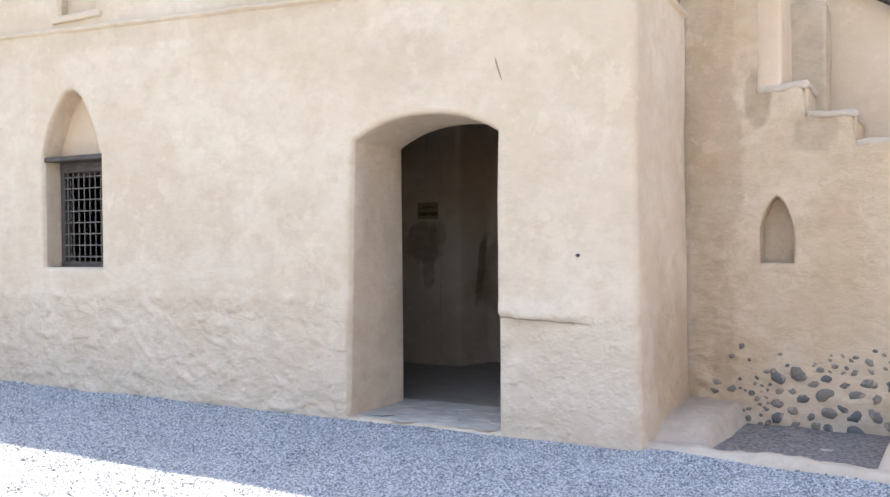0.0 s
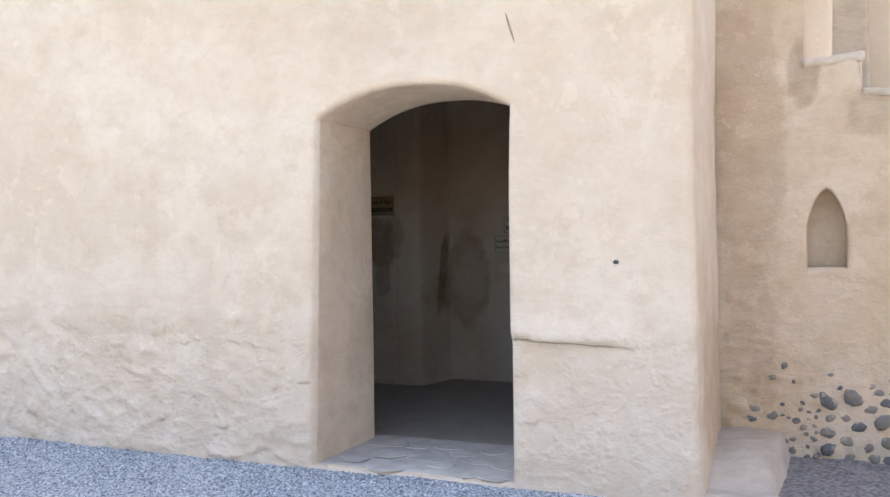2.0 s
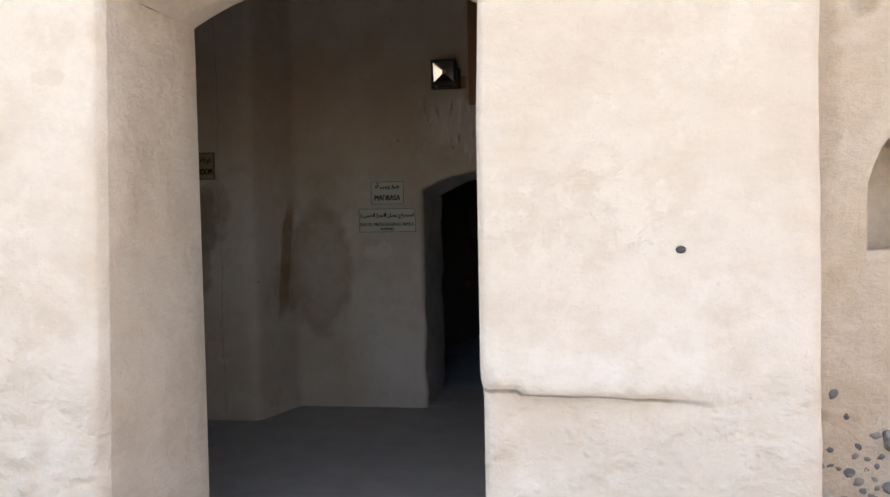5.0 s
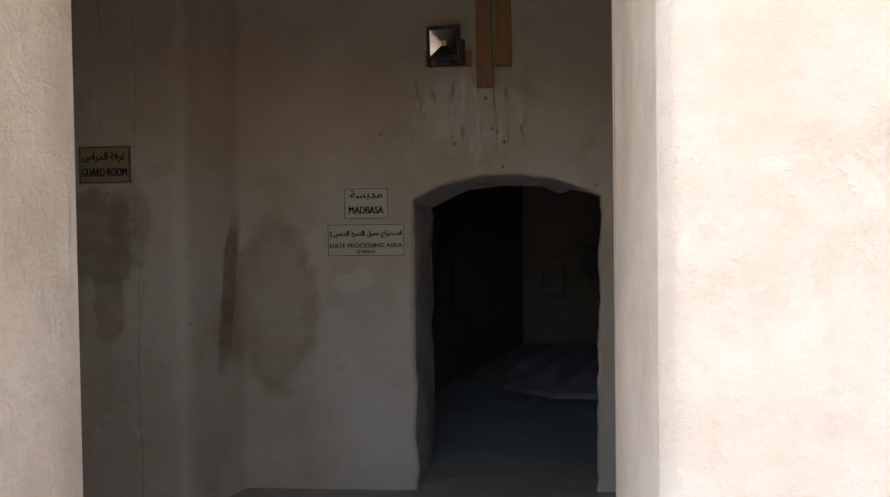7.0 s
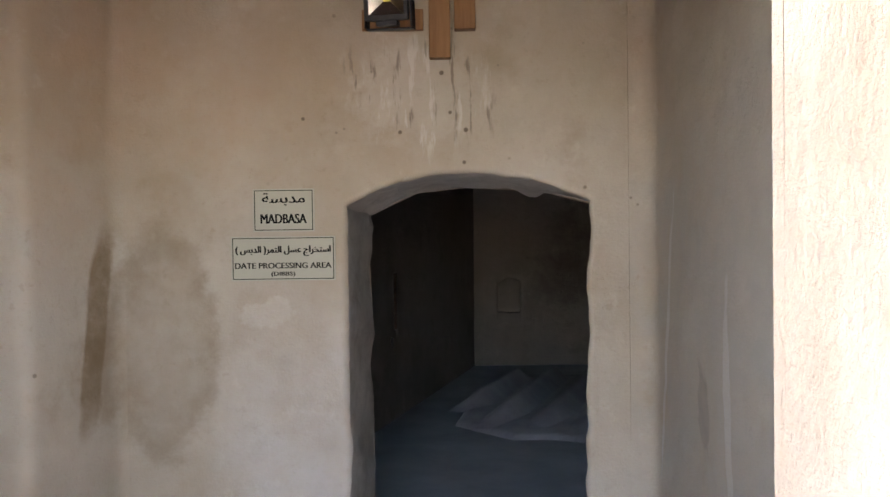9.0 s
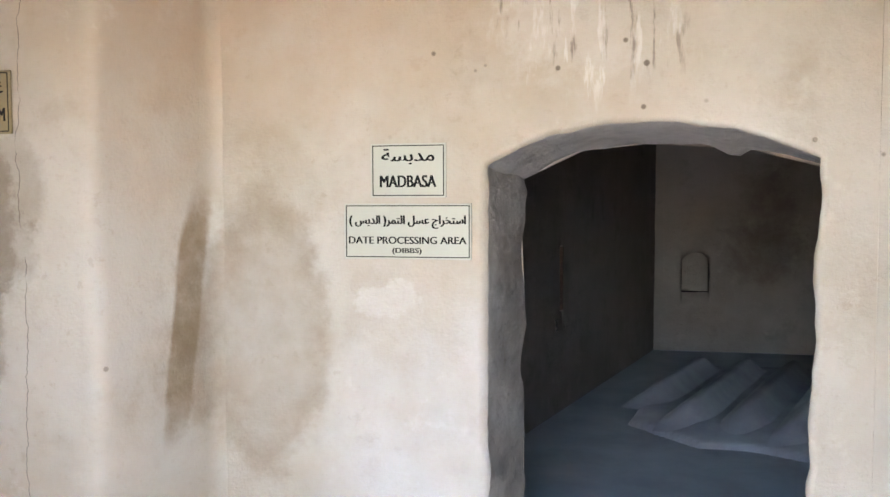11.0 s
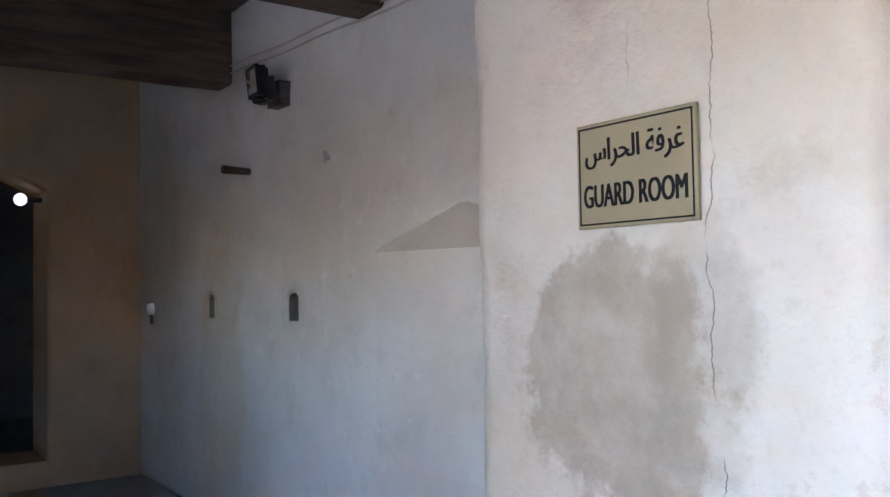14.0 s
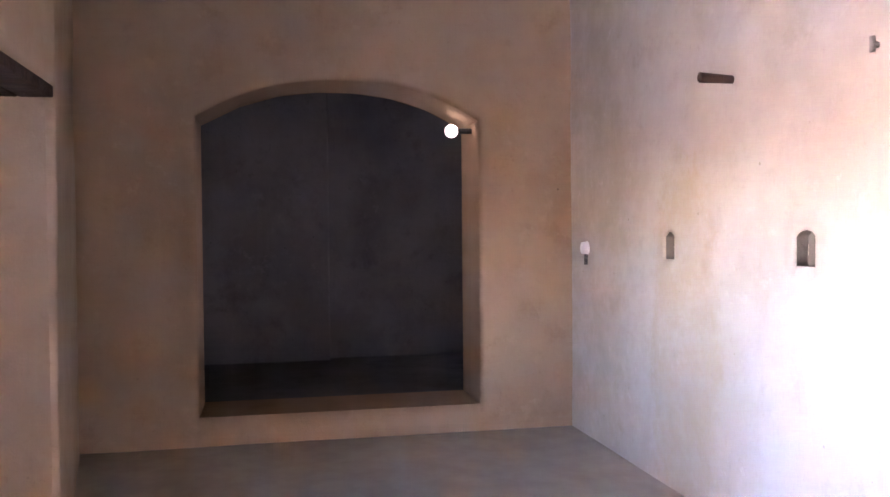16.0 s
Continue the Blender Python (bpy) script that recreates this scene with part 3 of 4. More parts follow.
for n in range(3):
    pl = box(-7.9, -4.95, 6.21 + n * 0.14, 6.345 + n * 0.14, 2.085, 2.135, 0.006)
    tagged(part("lintel_plank", pl, mat_wood_dark), "dark wooden lintel plank over the window bay", "lintel", "bay lintels", "structure")

# the wall under the open stair
def stair_top(u):
    if u < -0.11:
        return TALL
    for x, z in ((0.2, 2.54), (0.53, 2.31), (0.86, 2.08), (1.19, 1.86), (1.52, 1.64), (1.85, 1.42), (2.18, 1.2), (2.51, 0.98), (2.84, 0.76)):
        if u < x:
            return z
    return 0.54


def stair_swell(p):
    low = max(0.0, min(1.0, (0.62 - p[2]) / 0.15))
    left = max(0.0, min(1.0, (-0.1 - p[0]) / 0.3))
    return uneven(p, 1.6) + low * rubble(p) * 0.9 + left * 0.6 * rubble((p[0] * 1.7, p[1], p[2] * 2.0))


arrow = Opening(-0.11, 0.125, 1.2, 1.46, 0.24, "point", through=False, deep=0.2)
wall("wall_stair_upper", mat_rough, "tall rough ochre plaster wall beside the stair", along_x(STAIR), -0.7, -0.112, TALL, 0.4, [], 0.03, -0.2, swell=stair_swell, back=False)
stair_wall = wall("wall_stair", mat_rough, "ochre plaster stair wall with field stones showing at its foot", along_x(STAIR), -0.112, 3.2, 2.6, 0.4,
     [arrow], 0.03, -0.2, 0.02, stair_swell, mat_rough, back=False, top_at=lambda u: stair_top(u) - 0.02)
stair = thing("stair", "open plastered stair climbing the courtyard wall", "stair")
x = -0.112
for n, z in enumerate((2.55, 2.32, 2.09, 1.87, 1.65, 1.43, 1.21, 0.99, 0.77)):
    bodies = ((box(x, x + 0.33, STAIR + 0.04, 8.3, z - 0.65, z - 0.04, 0.01, 2), mat_rough, "riser_block"), (box(x - 0.012, x + 0.345, STAIR - 0.008, 8.3, z - 0.06, z, 0.024, 3), mat_kerb, "tread"))
    for st, mt, nm in bodies:
        bmesh.ops.subdivide_edges(st, edges=[e for e in st.edges if e.calc_length() > 0.15], cuts=7, use_grid_fill=True)
        for v in st.verts:
            v.co += Vector((0.5, 1, 1.3)) * uneven(v.co * 3.0, 1.7 if nm == "tread" else 0.8)
        part(nm, st, mt, stair, "", True)
    x += 0.33
for xa, xb, ya, yb, za, zb, mt in ((-0.14, 0.05, 7.242, 8.3, 2.5, 4.6, mat_side), (-0.02, 0.3, 7.86, 8.3, 2.3, 3.28, mat_pier)):
    pr = box(xa, xb, ya, yb, za, zb, 0.03, 3)
    bmesh.ops.subdivide_edges(pr, edges=[e for e in pr.edges if e.calc_length() > 0.15], cuts=7, use_grid_fill=True)
    for v in pr.verts:
        v.co += Vector((1, 1, 0)) * uneven(v.co * 1.8, 1.2)
    tagged(part("wall_pier", pr, mt, None, "", True), "weathered plaster pier at the head of the stair", "pier", kind="structure")
wall("wall_stair_back", mat_far, "plain ochre plaster wall behind the stair", along_x(8.3), -0.7, 9.0, 3.9, 0.4, [], 0.12, -0.2)

# ---- the rooms ----
press_door = Opening(-2.42, -1.45, 0.0, 1.54, 0.125)


def press_line(u, z, d):
    """The wall of the low doorway: its edges are ragged and its far jamb is splayed."""
    near = math.exp(-((min(abs(u + 2.42), abs(u + 1.45)) / 0.07) ** 2)) if z < 1.6 else 0.0
    over = math.exp(-(((z - press_door.top(min(max(u, -2.42), -1.45))) / 0.07) ** 2)) if -2.5 < u < -1.37 and z > 1.45 else 0.0
    du = near * (0.016 * noise.noise(Vector((z * 4.5, 1.0 if u < -1.9 else 7.0, d * 3))) + 0.007 * noise.noise(Vector((z * 17, u, d * 5))))
    dz = over * (0.014 * noise.noise(Vector((u * 6.5, 3.0, d * 3))) + 0.007 * noise.noise(Vector((u * 21, 5.0, d * 4))))
    lean = -0.03 * max(0.0, 1 - max(z, 0.0) / 1.5) * math.exp(-(((u + 1.45) / 0.045) ** 2))
    flake = 0.025 * math.exp(-(((u + 1.72) / 0.05) ** 2)) if u < -1.70 else 0.0
    dz -= over * (0.024 * min(1.0, d / 0.5) + flake * min(1.0, d / 0.6))
    du += 0.05 * d * max(0.0, min(1.0, (-1.95 - u) / 0.45)) * (1.0 if u > -2.6 else 0.0)
    return (u + du + lean + 0.34 * d * max(0.0, min(1.0, (u + 1.95) / 0.45)), PRESS + d, z + dz)


wall("wall_press", mat_madbasa, "pale stained plaster wall with a low arched doorway", press_line, -3.36, -1.29, 3.4, 0.66, [press_door], 0.024, -0.1, 0.022,
     lambda p: uneven(p, 1.4) + (0.5 * rubble(p) if p[1] > PRESS + 0.05 else 0.0), mat_jamb, back=True)


def rounded_path(points, r):
    """A line of wall in plan, with soft corners; the wall's body lies on the left of it. Gives the place for (u, z, d) and the length."""
    pts = [Vector(p) for p in points]
    runs, at = [], 0.0
    start = pts[0]
    for n in range(1, len(pts)):
        way = (pts[n] - pts[n - 1]).normalized()
        if n < len(pts) - 1:
            nxt = (pts[n + 1] - pts[n]).normalized()
            turn = math.atan2(way.x * nxt.y - way.y * nxt.x, way.dot(nxt))
            cut = r * math.tan(abs(turn) / 2)
            stop = pts[n] - way * cut
        else:
            turn, cut, stop = 0.0, 0.0, pts[n]
        runs.append((at, at + (stop - start).length, start, way, 0.0))
        at += (stop - start).length
        if turn:
            runs.append((at, at + r * abs(turn), stop, way, turn))
            at += r * abs(turn)
            start = pts[n] + nxt * cut

    def place(u, z, d):
        for a, b, p, way, turn in runs:
            if u <= b + 1e-9:
                break
        side = Vector((-way.y, way.x))
        if not turn:
            q = p + way * (u - a) + side * d
        else:
            sg = 1 if turn > 0 else -1
            centre = p + side * r * sg
            f = (u - a) / r * sg
            arm = p - centre
            arm = Vector((arm.x * math.cos(f) - arm.y * math.sin(f), arm.x * math.sin(f) + arm.y * math.cos(f)))
            q = centre + arm * (1 - sg * d / r)
        return (q.x, q.y, z)
    return place, at


guard_place, guard_length = rounded_path([(-4.345, NORTH + 0.2), (-4.345, GUARD), (-3.49, GUARD), (-3.345, PRESS - 0.001), (-3.27, PRESS + 0.004)], 0.06)


def guard_line(u, z, d):
    x, y, z = guard_place(u, z, d)
    return (x - 0.035 * max(0.0, 1 - z / 1.8) * math.exp(-(((x + 4.345) / 0.14) ** 2)), y, z)


wall("wall_guard", mat_guard, "cracked pale plaster pier with a brown damp stain and a streak", guard_line, 0.0, guard_length, 3.4, 0.3, [], 0.024, -0.1,
     swell=lambda p: uneven(p, 1.4), back=False)
right_place, right_length = rounded_path([(-1.38, PRESS + 0.004), (-1.2, PRESS - 0.001), (-1.2, 6.5)], 0.085)
wall("wall_right", mat_right, "grey streaked plaster side wall of the entrance passage", right_place, 0.0, right_length, 3.4, 0.3, [], 0.03, -0.1,
     swell=lambda p: uneven(p, 1.4), back=False)


def north_swell(p):
    return uneven(p, 1.1)


# the guard room wall, with a blocked opening that is let into it under a sloping gable
gable = bmesh.new()
north_holes = [Opening(-8.68, -8.56, 1.33, 1.46, 0.03, "round", through=False, deep=0.2), Opening(-7.41, -7.27, 1.34, 1.47, 0.03, "round", through=False, deep=0.07),
               Opening(-6.42, -5.05, 0.0, 1.69, 0.19, "flat", plain=True)]
wall("wall_north", mat_niche_wall, "grey white plaster guard room wall with peg holes and a gabled recess", along_x(NORTH), END - 0.1, -4.2, 3.4, 0.4, north_holes, 0.045, -0.1, 0.012,
     north_swell, mat_hole, back=False)
DEEP = 0.17
g = Opening(-6.42, -5.05, 0.0, 1.69, 0.19, "flat")
cupboard = Opening(-5.63, -5.13, 0.62, 1.085, 0.03, "round")


def recess_deep(u):
    f = min(1.0, max(0.0, (u - g.u0) / 1.2))
    return NORTH + 0.001 + DEEP * f * f * (3 - 2 * f)


def recess_sheet(ua, ub, low, high, n, m):
    """A stretch of the recess's back, from low(u) to high(u)."""
    rows = []
    for i in range(n + 1):
        u = ua + (ub - ua) * i / n
        zs = [low(u) + (high(u) - low(u)) * j / m for j in range(m + 1)]
        rows.append([(u, recess_deep(u) + 0.005 * max(0.0, min(1.0, 3 * (u - g.u0))) * noise.noise(Vector((u * 3, z * 2.4, 1))), z) for z in zs])
    grid_faces(gable, rows)
    return rows


recess_sheet(g.u0 - 0.015, cupboard.u0, lambda u: 0.0, lambda u: 1.69, 28, 14)
recess_sheet(cupboard.u1, g.u1, lambda u: 0.0, lambda u: 1.69, 3, 14)
recess_sheet(cupboard.u0, cupboard.u1, lambda u: 0.0, lambda u: cupboard.sill, 10, 6)
recess_sheet(cupboard.u0, cupboard.u1, cupboard.top, lambda u: 1.69, 10, 6)
grid_faces(gable, [[(g.u1, NORTH + 0.005, 1.69 * j / 8), (g.u1, NORTH + DEEP, 1.69 * j / 8)] for j in range(9)])
for edge_at in (cupboard.u0, cupboard.u1):
    grid_faces(gable, [[(edge_at, recess_deep(edge_at) + 0.11 * q, cupboard.sill + (cupboard.top(edge_at) - cupboard.sill) * j / 6) for q in (0, 0.5, 1)] for j in range(7)])
for line in (cupboard.top, lambda u: cupboard.sill):
    grid_faces(gable, [[(u, recess_deep(u) + 0.11 * q, line(u)) for q in (0, 0.5, 1)] for u in [cupboard.u0 + (cupboard.u1 - cupboard.u0) * i / 10 for i in range(11)]])
hood = bmesh.new()
grid_faces(hood, [[(u, recess_deep(u) + (NORTH + 0.008 - recess_deep(u)) * q + 0.006 * noise.noise(Vector((u * 7, q * 3, 2))) * (1 - q), 1.69 + (g.top(u) + 0.003 - 1.69) * q)
                   for q in (0, 0.25, 0.5, 0.75, 1)] for u in [g.u0 + (g.u1 - g.u0) * i / 40 for i in range(41)]])
structure("recess_hood", hood, mat_hood, "sloping brown plaster gable over the recess, shade in its colour", "recess")
structure("gabled_recess", gable, mat_panel, "blocked opening under a sloping plaster gable", "recess")
hatch = thing("wall_hatch", "dark brown wooden hatch set in a small plaster niche", "hatch", (-5.38, NORTH + 0.21, 0.62))
part("panel", box(-0.2, 0.2, 0.012, 0.03, 0.02, 0.44, 0.002), mat_shutter, hatch)
for a in (-0.23, 0.185):
    part("stile", box(a, a + 0.045, -0.004, 0.034, 0.002, 0.45, 0.004), mat_shutter, hatch)
for a in (0.002, 0.405):
    part("rail", box(-0.185, 0.185, -0.002, 0.032, a, a + 0.045, 0.004), mat_shutter, hatch)

arch = Opening(7.02, 9.06, 0.2, 2.32, 0.275)
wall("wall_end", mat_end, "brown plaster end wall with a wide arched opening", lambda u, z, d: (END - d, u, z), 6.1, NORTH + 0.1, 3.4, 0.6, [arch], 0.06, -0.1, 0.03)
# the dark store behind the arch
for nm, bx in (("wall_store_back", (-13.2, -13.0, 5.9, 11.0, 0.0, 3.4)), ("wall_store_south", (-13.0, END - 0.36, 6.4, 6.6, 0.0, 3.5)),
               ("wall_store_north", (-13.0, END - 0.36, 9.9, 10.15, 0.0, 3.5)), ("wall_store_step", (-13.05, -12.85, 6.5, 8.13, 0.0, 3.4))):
    structure(nm, box(*bx, 0.02), mat_store, "plaster wall of the unlit store behind the arch, shade in its colour", "wall", False)
structure("floor_store", box(-13.2, END - 0.2, 5.9, 11.0, 0.06, 0.185), mat_store, "raised floor of the unlit store, shade in its colour", "floor", False)

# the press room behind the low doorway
wall("wall_press_room_left", mat_dim, "plaster wall of the date store, darkened for its shade", lambda u, z, d: (-3.1 + 0.255 * u - d, 9.85 + u, z), -0.4, 5.2, 3.0, 0.3,
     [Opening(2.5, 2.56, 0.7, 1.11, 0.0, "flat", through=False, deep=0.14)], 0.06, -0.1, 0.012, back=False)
wall("wall_press_room_back", mat_dim, "stained plaster back wall of the date store, darkened for its shade", along_x(14.95), -2.2, 3.2, 3.0, 0.3,
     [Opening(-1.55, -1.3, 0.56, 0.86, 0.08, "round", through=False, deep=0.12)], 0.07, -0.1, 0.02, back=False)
structure("wall_press_room_right", box(3.0, 3.3, 9.8, 15.0, -0.1, 3.0), mat_dim, "plaster side wall of the date store, darkened for its shade", "wall", False)
structure("wall_press_room_front", box(-1.0, 3.2, 9.0, 9.3, -0.1, 3.0), mat_dim, "plaster front wall of the date store, darkened for its shade", "wall", False)
structure("ceiling_press_room", box(-3.6, 3.3, 9.88, 15.2, 3.0, 3.2), mat_wood_dark, "dark timber ceiling of the date store", "ceiling", False)


def slab(name, x0, x1, y0, y1, z, material, label, category, step=0.12, amp=0.6, thick=0.15, rise=None):
    bm = bmesh.new()
    nx, ny = max(2, int((x1 - x0) / step)), max(2, int((y1 - y0) / step))
    rows = []
    for i in range(nx + 1):
        xx = x0 + (x1 - x0) * i / nx
        row = []
        for j in range(ny + 1):
            yy = y0 + (y1 - y0) * j / ny
            row.append((xx, yy, z + uneven((xx, yy, z), amp) + (rise(xx, yy) if rise else 0)))
        rows.append(row)
    grid_faces(bm, rows)
    return structure(name, bm, material, label, category)


slab("floor", END - 0.3, -1.1, 6.12, 10.0, 0.0, mat_floor, "worn grey screed floor of the entrance rooms", "floor")
slab("floor_press_room", -3.6, 3.2, 9.7, 15.1, 0.002, mat_press_floor, "worn blue grey floor of the date store", "floor")
slab("threshold", -3.0, -1.6, 5.8, 6.72, 0.035, mat_threshold, "worn pale stone and mortar threshold", "threshold", 0.05, 0.9,
     rise=lambda x, y: -0.09 * max(0.0, min(1.0, (5.93 - y) / 0.09)))
structure("ceiling", box(-13.2, -0.9, 6.1, 10.2, 3.32, 3.5), mat_wood_dark, "dark plank ceiling above the beams", "ceiling", False)
# Unseen roofs and outer walls, added to keep daylight out of the rooms.
structure("roof", box(-13.4, -0.8, 6.05, 15.4, 3.52, 3.8), mat_far, "unseen flat roof added over the rooms to shut out light", "roof", False)
structure("roof_press_room", box(-0.8, 3.5, 8.75, 15.4, 3.22, 3.5), mat_far, "unseen flat roof added over the date store to shut out light", "roof", False)
for nm, bx in (("wall_outer_west", (-13.45, -13.2, 5.95, 15.4, -0.3, 3.6)), ("wall_outer_north", (-13.4, 3.5, 15.25, 15.5, -0.3, 3.6)), ("wall_outer_east", (3.3, 3.55, 8.6, 15.4, -0.3, 3.4)),
               ("wall_outer_gap", (-0.9, 3.4, 8.72, 9.0, -0.3, 3.4)), ("wall_behind_north", (-13.0, -3.5, 10.2, 10.45, -0.3, 3.6)), ("wall_behind_slant", (-4.2, -3.42, 9.35, 9.85, -0.2, 3.6)),
               ("wall_block_core", (-1.1, -0.85, 6.62, 9.35, -0.3, 3.6))):
    structure(nm, box(*bx, 0.02), mat_far, "unseen plain wall added to seal the building against light", "wall", False)
for n, bx_ in enumerate((-8.33, -6.45)):
    bmm = box(bx_ - 0.13, bx_ + 0.13, 6.5, NORTH + 0.05 if bx_ < -4.6 else (GUARD + 0.1 if bx_ < -3 else PRESS + 0.1), 2.85, 3.34, 0.03, 3)
    bmesh.ops.subdivide_edges(bmm, edges=[e for e in bmm.edges if e.calc_length() > 1], cuts=14)
    for v in bmm.verts:
        v.co.x += 0.015 * noise.noise(Vector((bx_, v.co.y * 1.3, 0)))
        v.co.z += 0.012 * noise.noise(Vector((bx_, v.co.y * 1.3, 5)))
    tagged(part("beam", bmm, mat_wood_dark), "dark rough timber ceiling beam", "beam", "ceiling beams", "structure")

# ---- the courtyard ----
slab("ground", -16.0, 16.0, 1.4, 5.97, -0.035, mat_gravel, "blue grey gravel of the courtyard", "ground", 0.25, 1.5, rise=lambda x, y: 0.05 * max(0.0, min(1.0, (y - 4.6) / 1.3)))
# Unseen darker ground, added to cut the light bounced from the sunlit yard.
slab("ground_unseen", -16.0, 16.0, -14.0, 1.4, -0.037, mat_unseen_ground, "unseen dark ground beyond the gravel, added to cut bounced light", "ground", 0.25, 1.5)
structure("ground_beyond", box(-900, 900, -900, 900, -0.6, -0.25), mat_unseen_ground, "bare ground out to the horizon", "ground", False)
# Unseen walls added for bounced light; south and west kept low for more sky.
for nm, bx in (("wall_court_south", (-16, 16, -14.4, -14, -0.3, 2.7)), ("wall_court_west", (-16.4, -16, -14.4, 6.5, -0.3, 2.7)), ("wall_court_east", (9.0, 9.4, -14.4, 9, -0.3, 4.0)),
               ("wall_front_west", (-16.2, -13.2, 5.9, 6.6, -0.3, TALL))):
    structure(nm, box(*bx, 0.03), mat_far, "unseen plain ochre wall added round the courtyard for bounced light", "wall", False)

# roof block of the storey above, whose shadow lies on the gravel
structure("wall_upper_storey", box(-13.2, -0.72, 6.7, 15.3, 3.8, TALL), mat_far, "plaster upper storey of the building", "wall", False)

# low plaster bench, kerb and end block at the foot of the stair wall
def smooth01(t):
    t = max(0.0, min(1.0, t))
    return t * t * (3 - 2 * t)


def foot_height(x, y):
    front_y = 5.93 - 0.135 * (x + 0.66)
    kerb = 0.12 * smooth01((y - front_y) / 0.06) * smooth01((front_y + 0.24 - y) / 0.06 + 0.0)
    bench = (0.06 + 0.13 * smooth01((y - 5.95) / 0.75)) * smooth01((-0.2 - 0.05 * (7.25 - y) - x) / 0.07) * smooth01((y - front_y) / 0.06)
    block = (0.1 + 0.14 * smooth01((y - 5.9) / 0.5)) * smooth01((x - 0.66 - 0.12 * (y - 5.9)) / 0.08) * smooth01((y - front_y) / 0.06)
    return -0.085 + max(kerb * 1.2, bench + 0.04, block + 0.02) + uneven((x * 1.5, y * 1.5, 0), 1.7) + 0.02 * noise.noise(Vector((x * 5, y * 5, 3.0))) + 0.008 * noise.noise(Vector((x * 14, y * 14, 1.0)))


bm = bmesh.new()
grid_faces(bm, [[(-0.7 + 0.03 * i, 5.7 + 0.03 * j, foot_height(-0.7 + 0.03 * i, 5.7 + 0.03 * j)) for j in range(54)] for i in range(110)])
structure("plaster_ledge", bm, mat_kerb, "low worn plaster bench and kerb under the stair wall", "ledge")
slab("ground_pit", -0.4, 2.6, 5.8, 7.3, -0.02, mat_pit, "dark gravel bed behind the plaster kerb", "ground", 0.06, 2.0)


# ---- front wall: windows, nail, stones ----
def bar(bm, p, q, r, sides=6):
    """A straight round bar from p to q."""
    p, q = Vector(p), Vector(q)
    m = Matrix.Translation((p + q) / 2) @ (q - p).to_track_quat("Z", "Y").to_matrix().to_4x4()
    bmesh.ops.create_cone(bm, cap_ends=True, segments=sides, radius1=r, radius2=r, depth=(q - p).length, matrix=m)
    return bm


win = thing("window_1", "small dark window with an iron grille under a pointed plaster arch", "window", (-6.175, 6.1, 1.17), kind="structure")
part("sill_rail", box(-0.41, 0.41, 0, 0.07, 0.0, 0.05, 0.006), mat_wood_frame, win)
part("head_rail", box(-0.41, 0.41, 0, 0.07, 0.93, 1.03, 0.006), mat_wood_frame, win)
for a in (-0.41, 0.35):
    part("side_post", box(a, a + 0.06, 0.002, 0.068, 0.05, 0.93, 0.006), mat_wood_frame, win)
for n in range(9):
    x = -0.36 + n * 0.08 + 0.04
    part("upright_bar", bar(bmesh.new(), (x, 0.02, 0.04), (x, 0.02, 0.94), 0.0065), mat_grille, win)
for n in range(8):
    z = 0.1 + n * 0.112
    part("cross_bar", bar(bmesh.new(), (-0.36, 0.008, z), (0.36, 0.008, z), 0.0065), mat_grille, win)
lin = box(-6.64, -5.77, 5.93, 6.25, 2.2, 2.245, 0.006)
tagged(part("window_lintel", lin, mat_wood_frame), "thin dark wooden lintel board over the window", "lintel", kind="structure")
tym = bmesh.new()
grid_faces(tym, [[(window.u0 + (window.u1 - window.u0) * i / 24, 6.12 + 0.006 * noise.noise(Vector((i, j, 0)) * 0.3), 2.24 + (window.top(window.u0 + (window.u1 - window.u0) * i / 24) - 2.23) * j / 12) for j in range(13)] for i in range(25)])
structure("tympanum", tym, mat_side, "plaster infill in the head of the pointed arch", "infill")

win2 = thing("window_2", "upper storey window with dark upright bars", "window", (-6.1, 6.1, 3.59), kind="structure")
part("sill_rail", box(-0.26, 0.26, 0, 0.06, 0, 0.05, 0.006), mat_wood_frame, win2)
for a in (-0.26, 0.21):
    part("side_post", box(a, a + 0.05, 0.002, 0.058, 0.05, 0.97, 0.006), mat_wood_frame, win2)
for n in range(5):
    part("upright_bar", bar(bmesh.new(), (-0.15 + n * 0.075, 0.02, 0.04), (-0.15 + n * 0.075, 0.02, 0.97), 0.009), mat_iron, win2)
# Dark panel behind the bars stands in for the unlit room.
structure("dark_room_panel", box(-7.0, -5.0, 6.5, 6.6, 3.5, 4.9), mat_wood_dark, "dark panel standing in for the unlit upper room", "wall", False)
structure("window_sill", box(-6.45, -5.75, 5.915, 6.3, 3.53, 3.585, 0.015, 3), mat_front, "plaster sill of the upper window", "sill")

nail = bmesh.new()
bmesh.ops.create_uvsphere(nail, u_segments=10, v_segments=6, radius=0.014, matrix=Matrix.Translation((-1.068, FRONT - 0.004, 1.289)) @ Matrix.Diagonal((1.15, 0.7, 0.85, 1)))
tagged(part("wall_plug", nail, mat_iron, None, "", True), "small dark iron plug set in the cream plaster", "wall plug")

rail = thing("handrail", "dark metal handrail sloping above the stair", "handrail")
part("rail", bar(bmesh.new(), (0.2, 8.2, 3.62), (3.2, 8.2, 1.75), 0.035, 12), mat_iron, rail)
for n in range(4):
    x = 0.55 + n * 0.75
    zz = 3.62 - (x - 0.2) * 0.623
    part("bracket", bar(bmesh.new(), (x, 8.2, zz), (x, 8.31, zz - 0.05), 0.012, 8), mat_iron, rail)


